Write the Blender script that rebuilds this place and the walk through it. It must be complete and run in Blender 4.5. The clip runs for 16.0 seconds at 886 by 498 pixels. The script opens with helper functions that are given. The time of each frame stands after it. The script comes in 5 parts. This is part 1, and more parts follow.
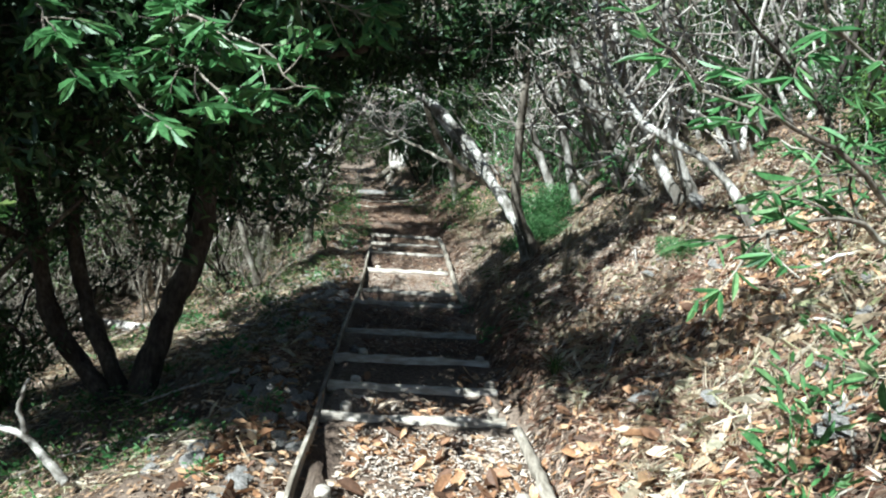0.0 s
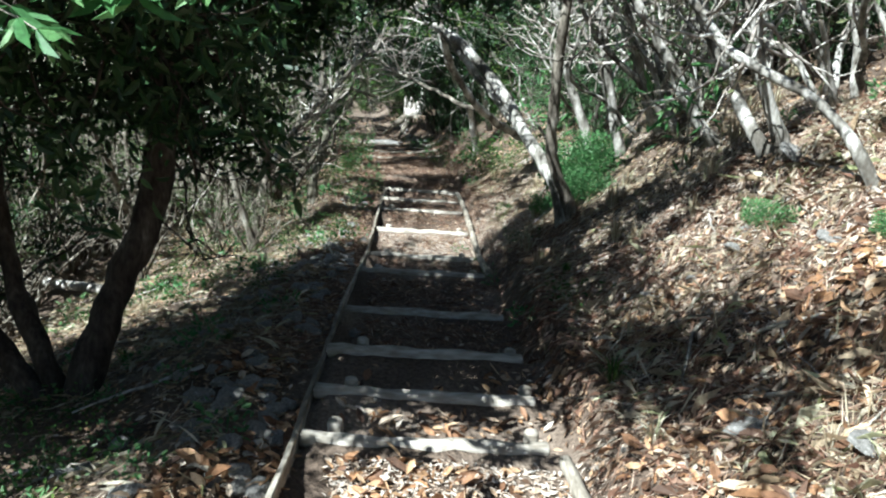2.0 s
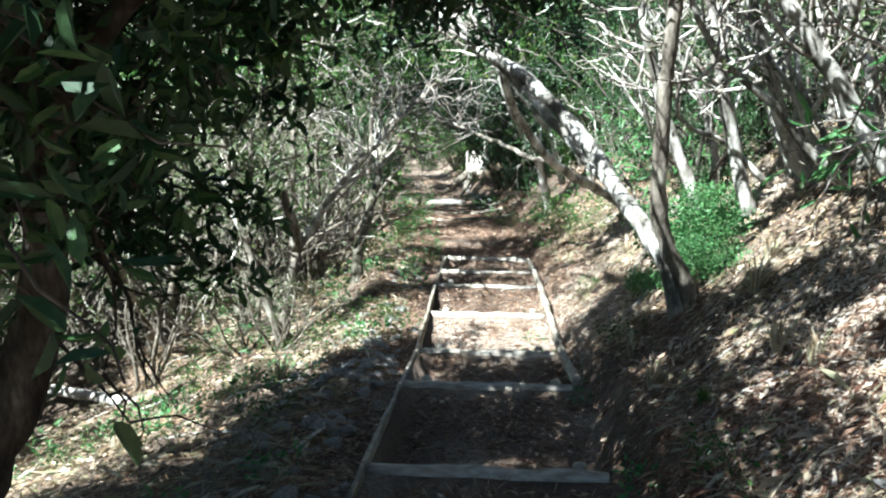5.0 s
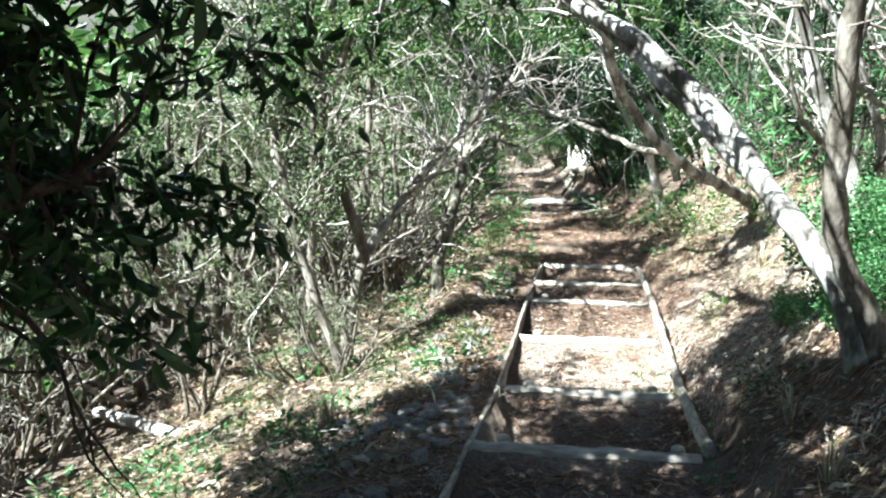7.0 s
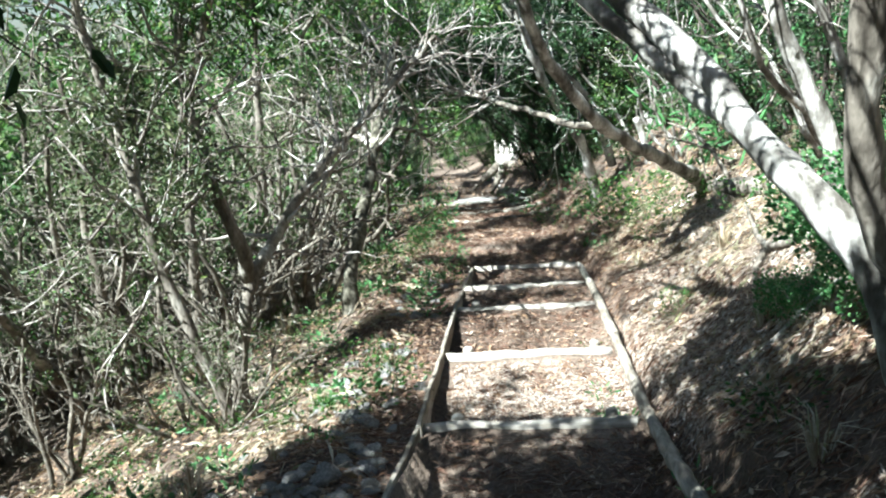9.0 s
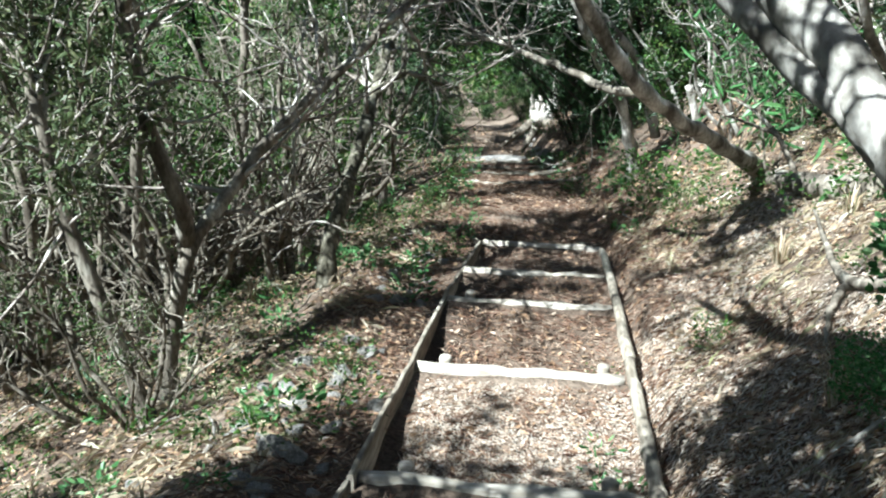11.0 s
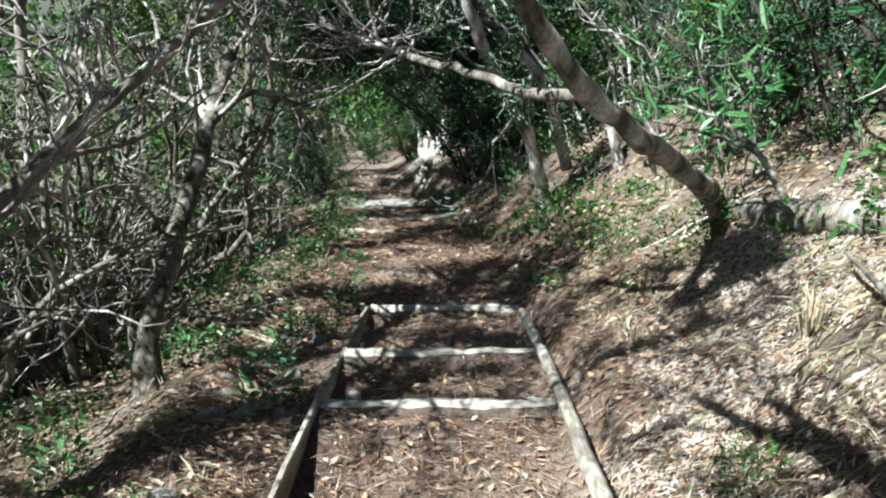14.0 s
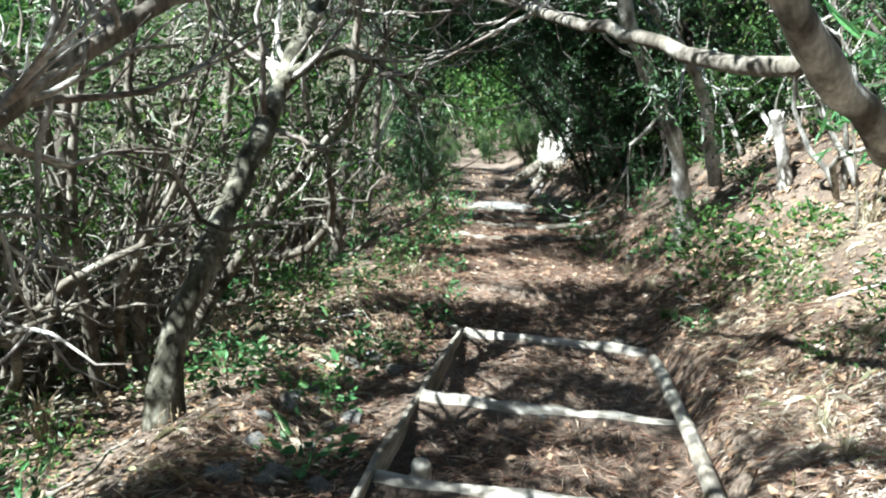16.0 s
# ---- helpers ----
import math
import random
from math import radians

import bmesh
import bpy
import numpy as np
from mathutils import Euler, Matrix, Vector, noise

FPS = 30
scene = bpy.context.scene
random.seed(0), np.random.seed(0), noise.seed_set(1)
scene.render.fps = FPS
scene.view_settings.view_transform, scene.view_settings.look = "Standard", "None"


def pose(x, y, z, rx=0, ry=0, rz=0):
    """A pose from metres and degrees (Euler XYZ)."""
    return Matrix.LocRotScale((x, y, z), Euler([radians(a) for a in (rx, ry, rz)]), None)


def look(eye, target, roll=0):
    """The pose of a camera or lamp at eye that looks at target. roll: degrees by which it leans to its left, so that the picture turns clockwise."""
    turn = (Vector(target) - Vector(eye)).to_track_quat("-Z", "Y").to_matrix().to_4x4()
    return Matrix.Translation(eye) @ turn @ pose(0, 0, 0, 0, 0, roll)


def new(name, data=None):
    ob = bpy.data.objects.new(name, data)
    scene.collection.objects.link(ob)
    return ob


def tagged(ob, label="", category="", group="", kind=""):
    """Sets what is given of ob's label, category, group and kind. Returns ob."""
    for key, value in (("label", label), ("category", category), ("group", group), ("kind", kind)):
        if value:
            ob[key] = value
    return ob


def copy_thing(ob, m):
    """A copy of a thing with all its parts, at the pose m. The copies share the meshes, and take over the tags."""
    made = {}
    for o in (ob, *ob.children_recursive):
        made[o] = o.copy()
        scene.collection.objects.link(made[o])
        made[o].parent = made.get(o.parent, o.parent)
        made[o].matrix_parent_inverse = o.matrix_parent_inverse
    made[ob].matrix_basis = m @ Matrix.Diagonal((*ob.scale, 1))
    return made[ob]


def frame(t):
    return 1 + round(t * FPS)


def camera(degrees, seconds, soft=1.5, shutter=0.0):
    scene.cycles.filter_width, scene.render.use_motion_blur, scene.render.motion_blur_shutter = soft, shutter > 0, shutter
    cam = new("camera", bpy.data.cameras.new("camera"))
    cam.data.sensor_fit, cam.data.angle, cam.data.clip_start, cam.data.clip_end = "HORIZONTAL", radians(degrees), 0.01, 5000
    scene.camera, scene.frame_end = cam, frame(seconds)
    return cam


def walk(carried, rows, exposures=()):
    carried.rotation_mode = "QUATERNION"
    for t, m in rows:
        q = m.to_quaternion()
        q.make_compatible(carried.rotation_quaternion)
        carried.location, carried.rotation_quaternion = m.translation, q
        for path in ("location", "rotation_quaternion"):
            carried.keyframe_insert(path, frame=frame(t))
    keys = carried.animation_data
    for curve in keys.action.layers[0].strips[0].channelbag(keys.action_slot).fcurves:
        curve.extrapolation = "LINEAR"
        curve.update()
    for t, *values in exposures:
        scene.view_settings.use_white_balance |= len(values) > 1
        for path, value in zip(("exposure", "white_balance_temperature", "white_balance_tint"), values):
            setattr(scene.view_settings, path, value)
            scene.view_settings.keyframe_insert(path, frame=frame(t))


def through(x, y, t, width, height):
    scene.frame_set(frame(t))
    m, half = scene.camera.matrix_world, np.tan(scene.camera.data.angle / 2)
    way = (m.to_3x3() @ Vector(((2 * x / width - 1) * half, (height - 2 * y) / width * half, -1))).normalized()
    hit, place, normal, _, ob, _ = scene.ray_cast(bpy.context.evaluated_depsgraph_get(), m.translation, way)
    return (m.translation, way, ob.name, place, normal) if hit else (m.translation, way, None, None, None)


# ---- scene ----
cam = camera(56.0, 16.0, soft=2.1)
PATH = [
    (0, (-0.161, -3.569, 3.278), (-0.05, -1.646, 2.739), 4.4),
    (0.5, (-0.171, -3.267, 3.213), (-0.146, -1.363, 2.602), 3.7),
    (1, (-0.138, -2.978, 3.179), (-0.192, -1.074, 2.568), 3.6),
    (1.5, (-0.157, -2.665, 2.995), (-0.039, -0.749, 2.435), 2.3),
    (2, (-0.12, -2.281, 2.981), (-0.042, -0.391, 2.329), 4.5),
    (2.5, (-0.145, -1.954, 2.867), (-0.062, -0.052, 2.256), 5.9),
    (3, (-0.136, -1.71, 2.817), (-0.144, 0.214, 2.272), 2.2),
    (3.2, (-0.106, -1.612, 2.82), (-0.191, 0.305, 2.255), 2.1),
    (5.3, (-0.02, -0.162, 2.609), (-0.134, 1.766, 2.089), 0.1),
    (5.5, (-0.008, -0.038, 2.553), (-0.216, 1.888, 2.056), -0.7),
    (6, (0.003, 0.334, 2.435), (-0.305, 2.235, 1.897), 0.6),
    (6.5, (0.015, 0.662, 2.446), (-0.328, 2.56, 1.916), -0.5),
    (7, (0.01, 0.97, 2.417), (-0.338, 2.865, 1.878), -1.4),
    (7.5, (-0.043, 1.319, 2.261), (-0.278, 3.229, 1.717), -3.0),
    (8, (0.0, 1.536, 2.281), (-0.371, 3.404, 1.67), -3.8),
    (8.5, (0.005, 1.832, 2.159), (-0.223, 3.736, 1.59), -2.2),
    (8.7, (0.018, 1.95, 2.103), (-0.176, 3.873, 1.587), -5.0),
    (10.8, (0.199, 3.199, 1.953), (-0.13, 5.061, 1.301), -0.4),
    (11, (0.199, 3.318, 1.933), (-0.081, 5.191, 1.289), 0.3),
    (11.5, (0.249, 3.539, 1.888), (0.189, 5.423, 1.22), -1.1),
    (12, (0.275, 3.816, 1.669), (0.344, 5.705, 1.016), -0.2),
    (12.5, (0.152, 4.099, 1.616), (0.242, 6.001, 1.004), 0.6),
    (13, (0.1, 4.439, 1.593), (0.003, 6.367, 1.071), -2.8),
    (13.5, (0.084, 4.724, 1.602), (0.007, 6.664, 1.122), 0.2),
    (14, (0.087, 4.984, 1.532), (0.06, 6.91, 0.993), -0.6),
    (14.5, (0.054, 5.271, 1.417), (0.041, 7.203, 0.902), -1.0),
    (15, (-0.001, 5.571, 1.364), (-0.083, 7.519, 0.918), 0.8),
    (15.5, (0.023, 5.87, 1.344), (-0.202, 7.776, 0.782), 1.4),
    (16, (0.015, 6.127, 1.286), (-0.271, 8.032, 0.748), 2.8),
]
EXPOSURE = [(0, 1.56, 5650, 1.0), (1, 1.56, 5650, 1.0), (3, 1.9, 5650, 1.0), (5.5, 2.54, 5650, 1.0), (7, 2.7, 5650, 1.0), (8.5, 2.48, 5650, 1.0), (11.5, 1.88, 5650, 1.0), (12.5, 1.92, 5650, 1.0), (13.5, 1.67, 5650, 1.0), (15, 1.97, 5650, 1.0), (16, 2.25, 5650, 1.0)]
walk(cam, [(t, look(eye, target, roll)) for t, eye, target, roll in PATH], EXPOSURE)

# ---- sky, sun, exposure ----
SUN_ELEV, SUN_ROT = radians(52), radians(232)      # azimuth clockwise from +y
world = bpy.data.worlds.new("sky")
scene.world = world
world.use_nodes = True
wn = world.node_tree
sky = wn.nodes.new("ShaderNodeTexSky")
sky.sky_type, sky.sun_disc = "NISHITA", False
sky.sun_elevation, sky.sun_rotation = SUN_ELEV, SUN_ROT
wn.links.new(sky.outputs[0], wn.nodes["Background"].inputs[0])
wn.nodes["Background"].inputs[1].default_value = 0.027
sun_data = bpy.data.lights.new("sun", "SUN")
sun_data.energy, sun_data.angle, sun_data.color = 5.0, radians(0.53), (1.0, 0.97, 0.92)
sun = new("sun", sun_data)
SUN_DIR = Vector((math.sin(SUN_ROT) * math.cos(SUN_ELEV), math.cos(SUN_ROT) * math.cos(SUN_ELEV), math.sin(SUN_ELEV)))
sun.matrix_world = look(SUN_DIR * 30, (0, 0, 0))

rng = np.random.default_rng(7)


# ---- materials ----
def ramp_node(nt, stops):
    r = nt.nodes.new("ShaderNodeValToRGB")
    el = r.color_ramp.elements
    while len(el) < len(stops):
        el.new(0.5)
    for e, (p, c) in zip(el, stops):
        e.position, e.color = p, (*c, 1)
    return r


def noise_node(nt, scale, detail=4.0, stretch=None, source="Object"):
    co = nt.nodes.new("ShaderNodeTexCoord")
    n = nt.nodes.new("ShaderNodeTexNoise")
    n.inputs["Scale"].default_value, n.inputs["Detail"].default_value = scale, detail
    if stretch:
        mp = nt.nodes.new("ShaderNodeMapping")
        mp.inputs["Scale"].default_value = stretch
        nt.links.new(co.outputs[source], mp.inputs[0])
        nt.links.new(mp.outputs[0], n.inputs["Vector"])
    else:
        nt.links.new(co.outputs[source], n.inputs["Vector"])
    return n


def surface(name, coarse, fine, rough=0.85, scales=(3.0, 40.0), bump=0.4, stretch=None, depth=0.01):
    """A material of two noise scales: a coarse colour ramp multiplied by a fine one, with relief."""
    m = bpy.data.materials.new(name)
    m.use_nodes = True
    nt = m.node_tree
    b = nt.nodes["Principled BSDF"]
    b.inputs["Roughness"].default_value = rough
    b.inputs["Specular IOR Level"].default_value = 0.25
    n1, n2 = noise_node(nt, scales[0], 5, stretch), noise_node(nt, scales[1], 6, stretch)
    r1, r2 = ramp_node(nt, coarse), ramp_node(nt, fine)
    nt.links.new(n1.outputs["Fac"], r1.inputs[0])
    nt.links.new(n2.outputs["Fac"], r2.inputs[0])
    mix = nt.nodes.new("ShaderNodeMix")
    mix.data_type, mix.blend_type = "RGBA", "MULTIPLY"
    mix.inputs["Factor"].default_value = 1.0
    nt.links.new(r1.outputs[0], mix.inputs["A"])
    nt.links.new(r2.outputs[0], mix.inputs["B"])
    nt.links.new(mix.outputs["Result"], b.inputs["Base Color"])
    bp = nt.nodes.new("ShaderNodeBump")
    bp.inputs["Strength"].default_value, bp.inputs["Distance"].default_value = bump, depth
    nt.links.new(n2.outputs["Fac"], bp.inputs["Height"])
    nt.links.new(bp.outputs[0], b.inputs["Normal"])
    return m


def leafy(name, stops, rough=0.45, through=0.35, gloss=0.4):
    """Leaf material: the colour varies from piece to piece, and light comes through."""
    m = bpy.data.materials.new(name)
    m.use_nodes = True
    nt = m.node_tree
    b = nt.nodes["Principled BSDF"]
    b.inputs["Roughness"].default_value = rough
    b.inputs["Specular IOR Level"].default_value = gloss
    geo = nt.nodes.new("ShaderNodeNewGeometry")
    r = ramp_node(nt, stops)
    nt.links.new(geo.outputs["Random Per Island"], r.inputs[0])
    n = noise_node(nt, 60.0, 3)
    rn = ramp_node(nt, [(0.3, (0.7, 0.7, 0.7)), (0.7, (1.15, 1.15, 1.15))])
    nt.links.new(n.outputs["Fac"], rn.inputs[0])
    mix = nt.nodes.new("ShaderNodeMix")
    mix.data_type, mix.blend_type = "RGBA", "MULTIPLY"
    mix.inputs["Factor"].default_value = 1.0
    nt.links.new(r.outputs[0], mix.inputs["A"])
    nt.links.new(rn.outputs[0], mix.inputs["B"])
    nt.links.new(mix.outputs["Result"], b.inputs["Base Color"])
    if through > 0:
        tr = nt.nodes.new("ShaderNodeBsdfTranslucent")
        nt.links.new(mix.outputs["Result"], tr.inputs["Color"])
        ms = nt.nodes.new("ShaderNodeMixShader")
        ms.inputs[0].default_value = through
        nt.links.new(b.outputs[0], ms.inputs[1])
        nt.links.new(tr.outputs[0], ms.inputs[2])
        nt.links.new(ms.outputs[0], nt.nodes["Material Output"].inputs["Surface"])
    return m


W3 = [(0.3, (0.55, 0.55, 0.55)), (0.7, (1.2, 1.2, 1.2))]
SOIL = surface("litter_soil", [(0.3, (0.07, 0.053, 0.041)), (0.5, (0.14, 0.107, 0.082)), (0.7, (0.25, 0.208, 0.168))],
               [(0.25, (0.45, 0.42, 0.4)), (0.75, (1.3, 1.25, 1.2))], 0.95, (1.3, 45.0), 0.9, depth=0.03)
BARK_PALE = surface("pale_bark", [(0.39, (0.12, 0.108, 0.09)), (0.47, (0.27, 0.255, 0.225)), (0.55, (0.44, 0.42, 0.38)), (0.66, (0.62, 0.60, 0.555))],
                    [(0.3, (0.6, 0.58, 0.55)), (0.65, (1.1, 1.1, 1.1))], 0.85, (9.0, 60.0), 0.5, (1, 1, 0.5))
BARK_MID = surface("grey_bark", [(0.35, (0.09, 0.076, 0.062)), (0.55, (0.24, 0.21, 0.178)), (0.68, (0.46, 0.435, 0.39))],
                   [(0.3, (0.55, 0.55, 0.5)), (0.65, (1.15, 1.15, 1.1))], 0.9, (8.0, 55.0), 0.6, (1, 1, 0.4))
BARK_THICKET = surface("brown_bark", [(0.35, (0.06, 0.048, 0.038)), (0.55, (0.19, 0.165, 0.135)), (0.7, (0.38, 0.35, 0.31))],
                       [(0.3, (0.55, 0.55, 0.5)), (0.65, (1.15, 1.15, 1.1))], 0.9, (7.0, 50.0), 0.6)
# dark mossy bark, with some of the thicket's shade put into its colour
BARK_MOSSY_SHADED = surface("shaded_mossy_bark", [(0.35, (0.035, 0.032, 0.022)), (0.5, (0.13, 0.12, 0.09)), (0.62, (0.27, 0.255, 0.21)), (0.74, (0.42, 0.41, 0.36))],
                     [(0.3, (0.5, 0.5, 0.48)), (0.65, (1.15, 1.15, 1.1))], 0.92, (10.0, 55.0), 0.8, (1, 1, 0.6))
BARK_DARK = surface("dark_bark", [(0.35, (0.035, 0.028, 0.023)), (0.6, (0.085, 0.07, 0.058)), (0.72, (0.2, 0.18, 0.15))],
                    [(0.3, (0.5, 0.5, 0.5)), (0.65, (1.2, 1.2, 1.2))], 0.92, (9.0, 50.0), 0.7, (1, 1, 0.4))
TWIG = surface("grey_twig", [(0.35, (0.16, 0.13, 0.105)), (0.52, (0.36, 0.32, 0.28)), (0.66, (0.60, 0.57, 0.52))],
               W3, 0.9, (5.0, 40.0), 0.3)
TIMBER = surface("weathered_timber", [(0.35, (0.27, 0.24, 0.195)), (0.6, (0.50, 0.465, 0.405)), (0.7, (0.60, 0.57, 0.51))],
                 [(0.3, (0.55, 0.52, 0.48)), (0.65, (1.1, 1.1, 1.1))], 0.85, (5.0, 38.0), 0.6, (0.25, 1, 1))
BOARD = surface("old_board", [(0.35, (0.22, 0.19, 0.15)), (0.6, (0.46, 0.42, 0.35)), (0.7, (0.60, 0.56, 0.49))],
                [(0.3, (0.5, 0.48, 0.45)), (0.65, (1.1, 1.1, 1.1))], 0.9, (5.0, 40.0), 0.6, (1, 0.2, 1))
ROCK = surface("grey_stone", [(0.35, (0.20, 0.19, 0.172)), (0.6, (0.34, 0.325, 0.30)), (0.7, (0.48, 0.46, 0.43))],
               [(0.3, (0.6, 0.6, 0.6)), (0.7, (1.15, 1.15, 1.15))], 0.9, (6.0, 45.0), 0.8)
DEADWOOD = surface("bleached_wood", [(0.35, (0.30, 0.27, 0.23)), (0.55, (0.55, 0.51, 0.46)), (0.7, (0.72, 0.69, 0.64))],
                   W3, 0.9, (5.0, 40.0), 0.7, (1, 1, 0.3))
LEAF = leafy("green_leaf", [(0.0, (0.024, 0.062, 0.013)), (0.5, (0.052, 0.12, 0.024)), (0.85, (0.095, 0.185, 0.038)), (1.0, (0.17, 0.20, 0.055))])
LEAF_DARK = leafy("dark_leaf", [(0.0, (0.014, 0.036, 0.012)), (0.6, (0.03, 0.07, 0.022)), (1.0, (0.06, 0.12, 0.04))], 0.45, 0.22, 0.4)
LEAF_OLIVE = leafy("olive_leaf", [(0.0, (0.05, 0.075, 0.028)), (0.6, (0.09, 0.125, 0.05)), (1.0, (0.17, 0.18, 0.085))], 0.55, 0.3)
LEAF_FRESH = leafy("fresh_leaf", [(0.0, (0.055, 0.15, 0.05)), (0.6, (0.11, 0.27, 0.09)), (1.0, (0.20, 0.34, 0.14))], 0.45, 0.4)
DRY = leafy("dry_leaf", [(0.0, (0.10, 0.06, 0.038)), (0.3, (0.25, 0.155, 0.09)), (0.6, (0.38, 0.25, 0.15)), (0.88, (0.48, 0.36, 0.25)), (1.0, (0.58, 0.50, 0.41))], 0.7, 0.15, 0.25)
NEEDLE = leafy("dry_needle", [(0.0, (0.10, 0.05, 0.033)), (0.5, (0.27, 0.155, 0.105)), (0.8, (0.41, 0.29, 0.21)), (1.0, (0.55, 0.45, 0.35))], 0.8, 0.1, 0.2)
DRY_ORANGE = leafy("orange_dry_leaf", [(0.0, (0.06, 0.036, 0.025)), (0.25, (0.19, 0.10, 0.056)), (0.5, (0.42, 0.235, 0.12)), (0.75, (0.56, 0.38, 0.22)), (0.9, (0.60, 0.48, 0.35)), (1.0, (0.64, 0.58, 0.49))], 0.6, 0.2, 0.3)
PALE = leafy("pale_dry_leaf", [(0.0, (0.30, 0.21, 0.15)), (0.3, (0.44, 0.35, 0.27)), (0.7, (0.55, 0.48, 0.40)), (1.0, (0.66, 0.61, 0.54))], 0.75, 0.12, 0.2)
STRAW = leafy("dry_straw", [(0.0, (0.28, 0.20, 0.12)), (0.5, (0.48, 0.40, 0.28)), (0.8, (0.62, 0.57, 0.45)), (1.0, (0.33, 0.36, 0.16))], 0.75, 0.2, 0.2)


# ---- mesh helpers ----
class Buf:
    """Gathers vertices and faces for one mesh."""

    def __init__(self):
        self.v, self.f, self.n = [], [], 0

    def add(self, verts, faces):
        verts = np.asarray(verts, float)
        self.v.append(verts)
        self.f.extend((np.asarray(faces) + self.n).tolist())
        self.n += len(verts)

    def tube(self, pts, radii, sides=8, lump=0.0):
        pts = np.asarray(pts, float)
        k = len(pts)
        tang = np.gradient(pts, axis=0)
        tang /= np.linalg.norm(tang, axis=1)[:, None] + 1e-9
        ref = np.array([0.31, 0.87, 0.39]) if abs(tang[0] @ [0.31, 0.87, 0.39]) < 0.9 else np.array([1.0, 0, 0])
        a = np.cross(tang, ref)
        a /= np.linalg.norm(a, axis=1)[:, None] + 1e-9
        b = np.cross(tang, a)
        th = np.arange(sides) * 2 * math.pi / sides
        r = np.asarray(radii, float)[:, None] * np.ones(sides)
        if lump:
            r = r * (1 + lump * rng.normal(size=r.shape))
        ring = pts[:, None] + r[..., None] * (np.cos(th)[None, :, None] * a[:, None] + np.sin(th)[None, :, None] * b[:, None])
        verts = np.concatenate([ring.reshape(-1, 3), pts[:1] - tang[:1] * r[0, 0] * 0.3, pts[-1:] + tang[-1:] * r[-1, 0] * 0.3])
        f = []
        for i in range(k - 1):
            for j in range(sides):
                j2 = (j + 1) % sides
                f.append((i * sides + j, i * sides + j2, (i + 1) * sides + j2, (i + 1) * sides + j))
        for j in range(sides):
            f.append((k * sides, (j + 1) % sides, j))
            f.append((k * sides + 1, (k - 1) * sides + j, (k - 1) * sides + (j + 1) % sides))
        self.v.append(verts)
        self.f.extend([tuple(i + self.n for i in q) for q in f])
        self.n += len(verts)

    def leaves(self, pos, way, size, width=0.35, fold=0.25, full=False):
        """Folded leaves at pos, pointing along way: four-cornered, or six-cornered where full."""
        pos, way = np.asarray(pos, float), np.asarray(way, float)
        way = way / (np.linalg.norm(way, axis=1)[:, None] + 1e-9)
        size = np.broadcast_to(size, (len(pos),))[:, None]
        side = np.cross(way, rng.normal(size=way.shape))
        side /= np.linalg.norm(side, axis=1)[:, None] + 1e-9
        up = np.cross(side, way)
        if full:
            lo, hi = pos + way * size * 0.22 + up * size * width * fold, pos + way * size * 0.65 + up * size * width * fold
            wl, wh = side * size * width * 0.42, side * size * width * 0.46
            q = np.stack([pos, lo + wl, hi + wh, pos + way * size - up * size * 0.08, hi - wh, lo - wl], 1).reshape(-1, 3)
            base = np.arange(len(pos))[:, None] * 6 + self.n
            self.v.append(q)
            self.f.extend(np.concatenate([base + [0, 1, 2, 3], base + [0, 3, 4, 5]], 0).tolist())
            self.n += len(q)
            return
        mid = pos + way * size * 0.45 + up * size * width * fold
        q = np.stack([pos, mid + side * size * width * 0.5, pos + way * size, mid - side * size * width * 0.5], 1).reshape(-1, 3)
        base = np.arange(len(pos))[:, None] * 4 + self.n
        self.v.append(q)
        self.f.extend(np.concatenate([base + [0, 1, 2], base + [0, 2, 3]], 0).tolist())
        self.n += len(q)

    def mesh(self, name, mat, smooth=True):
        me = bpy.data.meshes.new(name)
        me.from_pydata(np.concatenate(self.v).tolist() if self.v else [], [], self.f)
        me.materials.append(mat)
        if smooth:
            me.polygons.foreach_set("use_smooth", [True] * len(me.polygons))
        me.update()
        return me


def part(name, buf, mat, parent, label="", kind="", smooth=True):
    ob = new(name, buf.mesh(name, mat, smooth))
    ob.parent = parent
    return tagged(ob, label, "", "", kind)


def thing(name, place, label, category, group="", kind=""):
    e = new(name)
    e.location = place
    return tagged(e, label, category, group, kind)


def bend(pts, n=14, wob=0.0):
    """A smooth line of n points through a few, with a slight waver."""
    pts = np.asarray(pts, float)
    t = np.r_[0, np.cumsum(np.linalg.norm(np.diff(pts, axis=0), axis=1))]
    s = np.linspace(0, t[-1], n)
    line = np.stack([np.interp(s, t, pts[:, i]) for i in range(3)], 1)
    for _ in range(2):
        line[1:-1] = (line[:-2] + 2 * line[1:-1] + line[2:]) / 4
    if wob:
        line[1:-1] += rng.normal(size=(n - 2, 3)) * wob
    return line


def crooked(p, way, length, n=7, wander=0.25, lift=0.1):
    """A wandering twig line from p."""
    way = np.asarray(way, float) / (np.linalg.norm(way) + 1e-9)
    out = [np.asarray(p, float)]
    for _ in range(n - 1):
        way = way + rng.normal(size=3) * wander + [0, 0, lift]
        way /= np.linalg.norm(way)
        out.append(out[-1] + way * length / (n - 1))
    return np.array(out)


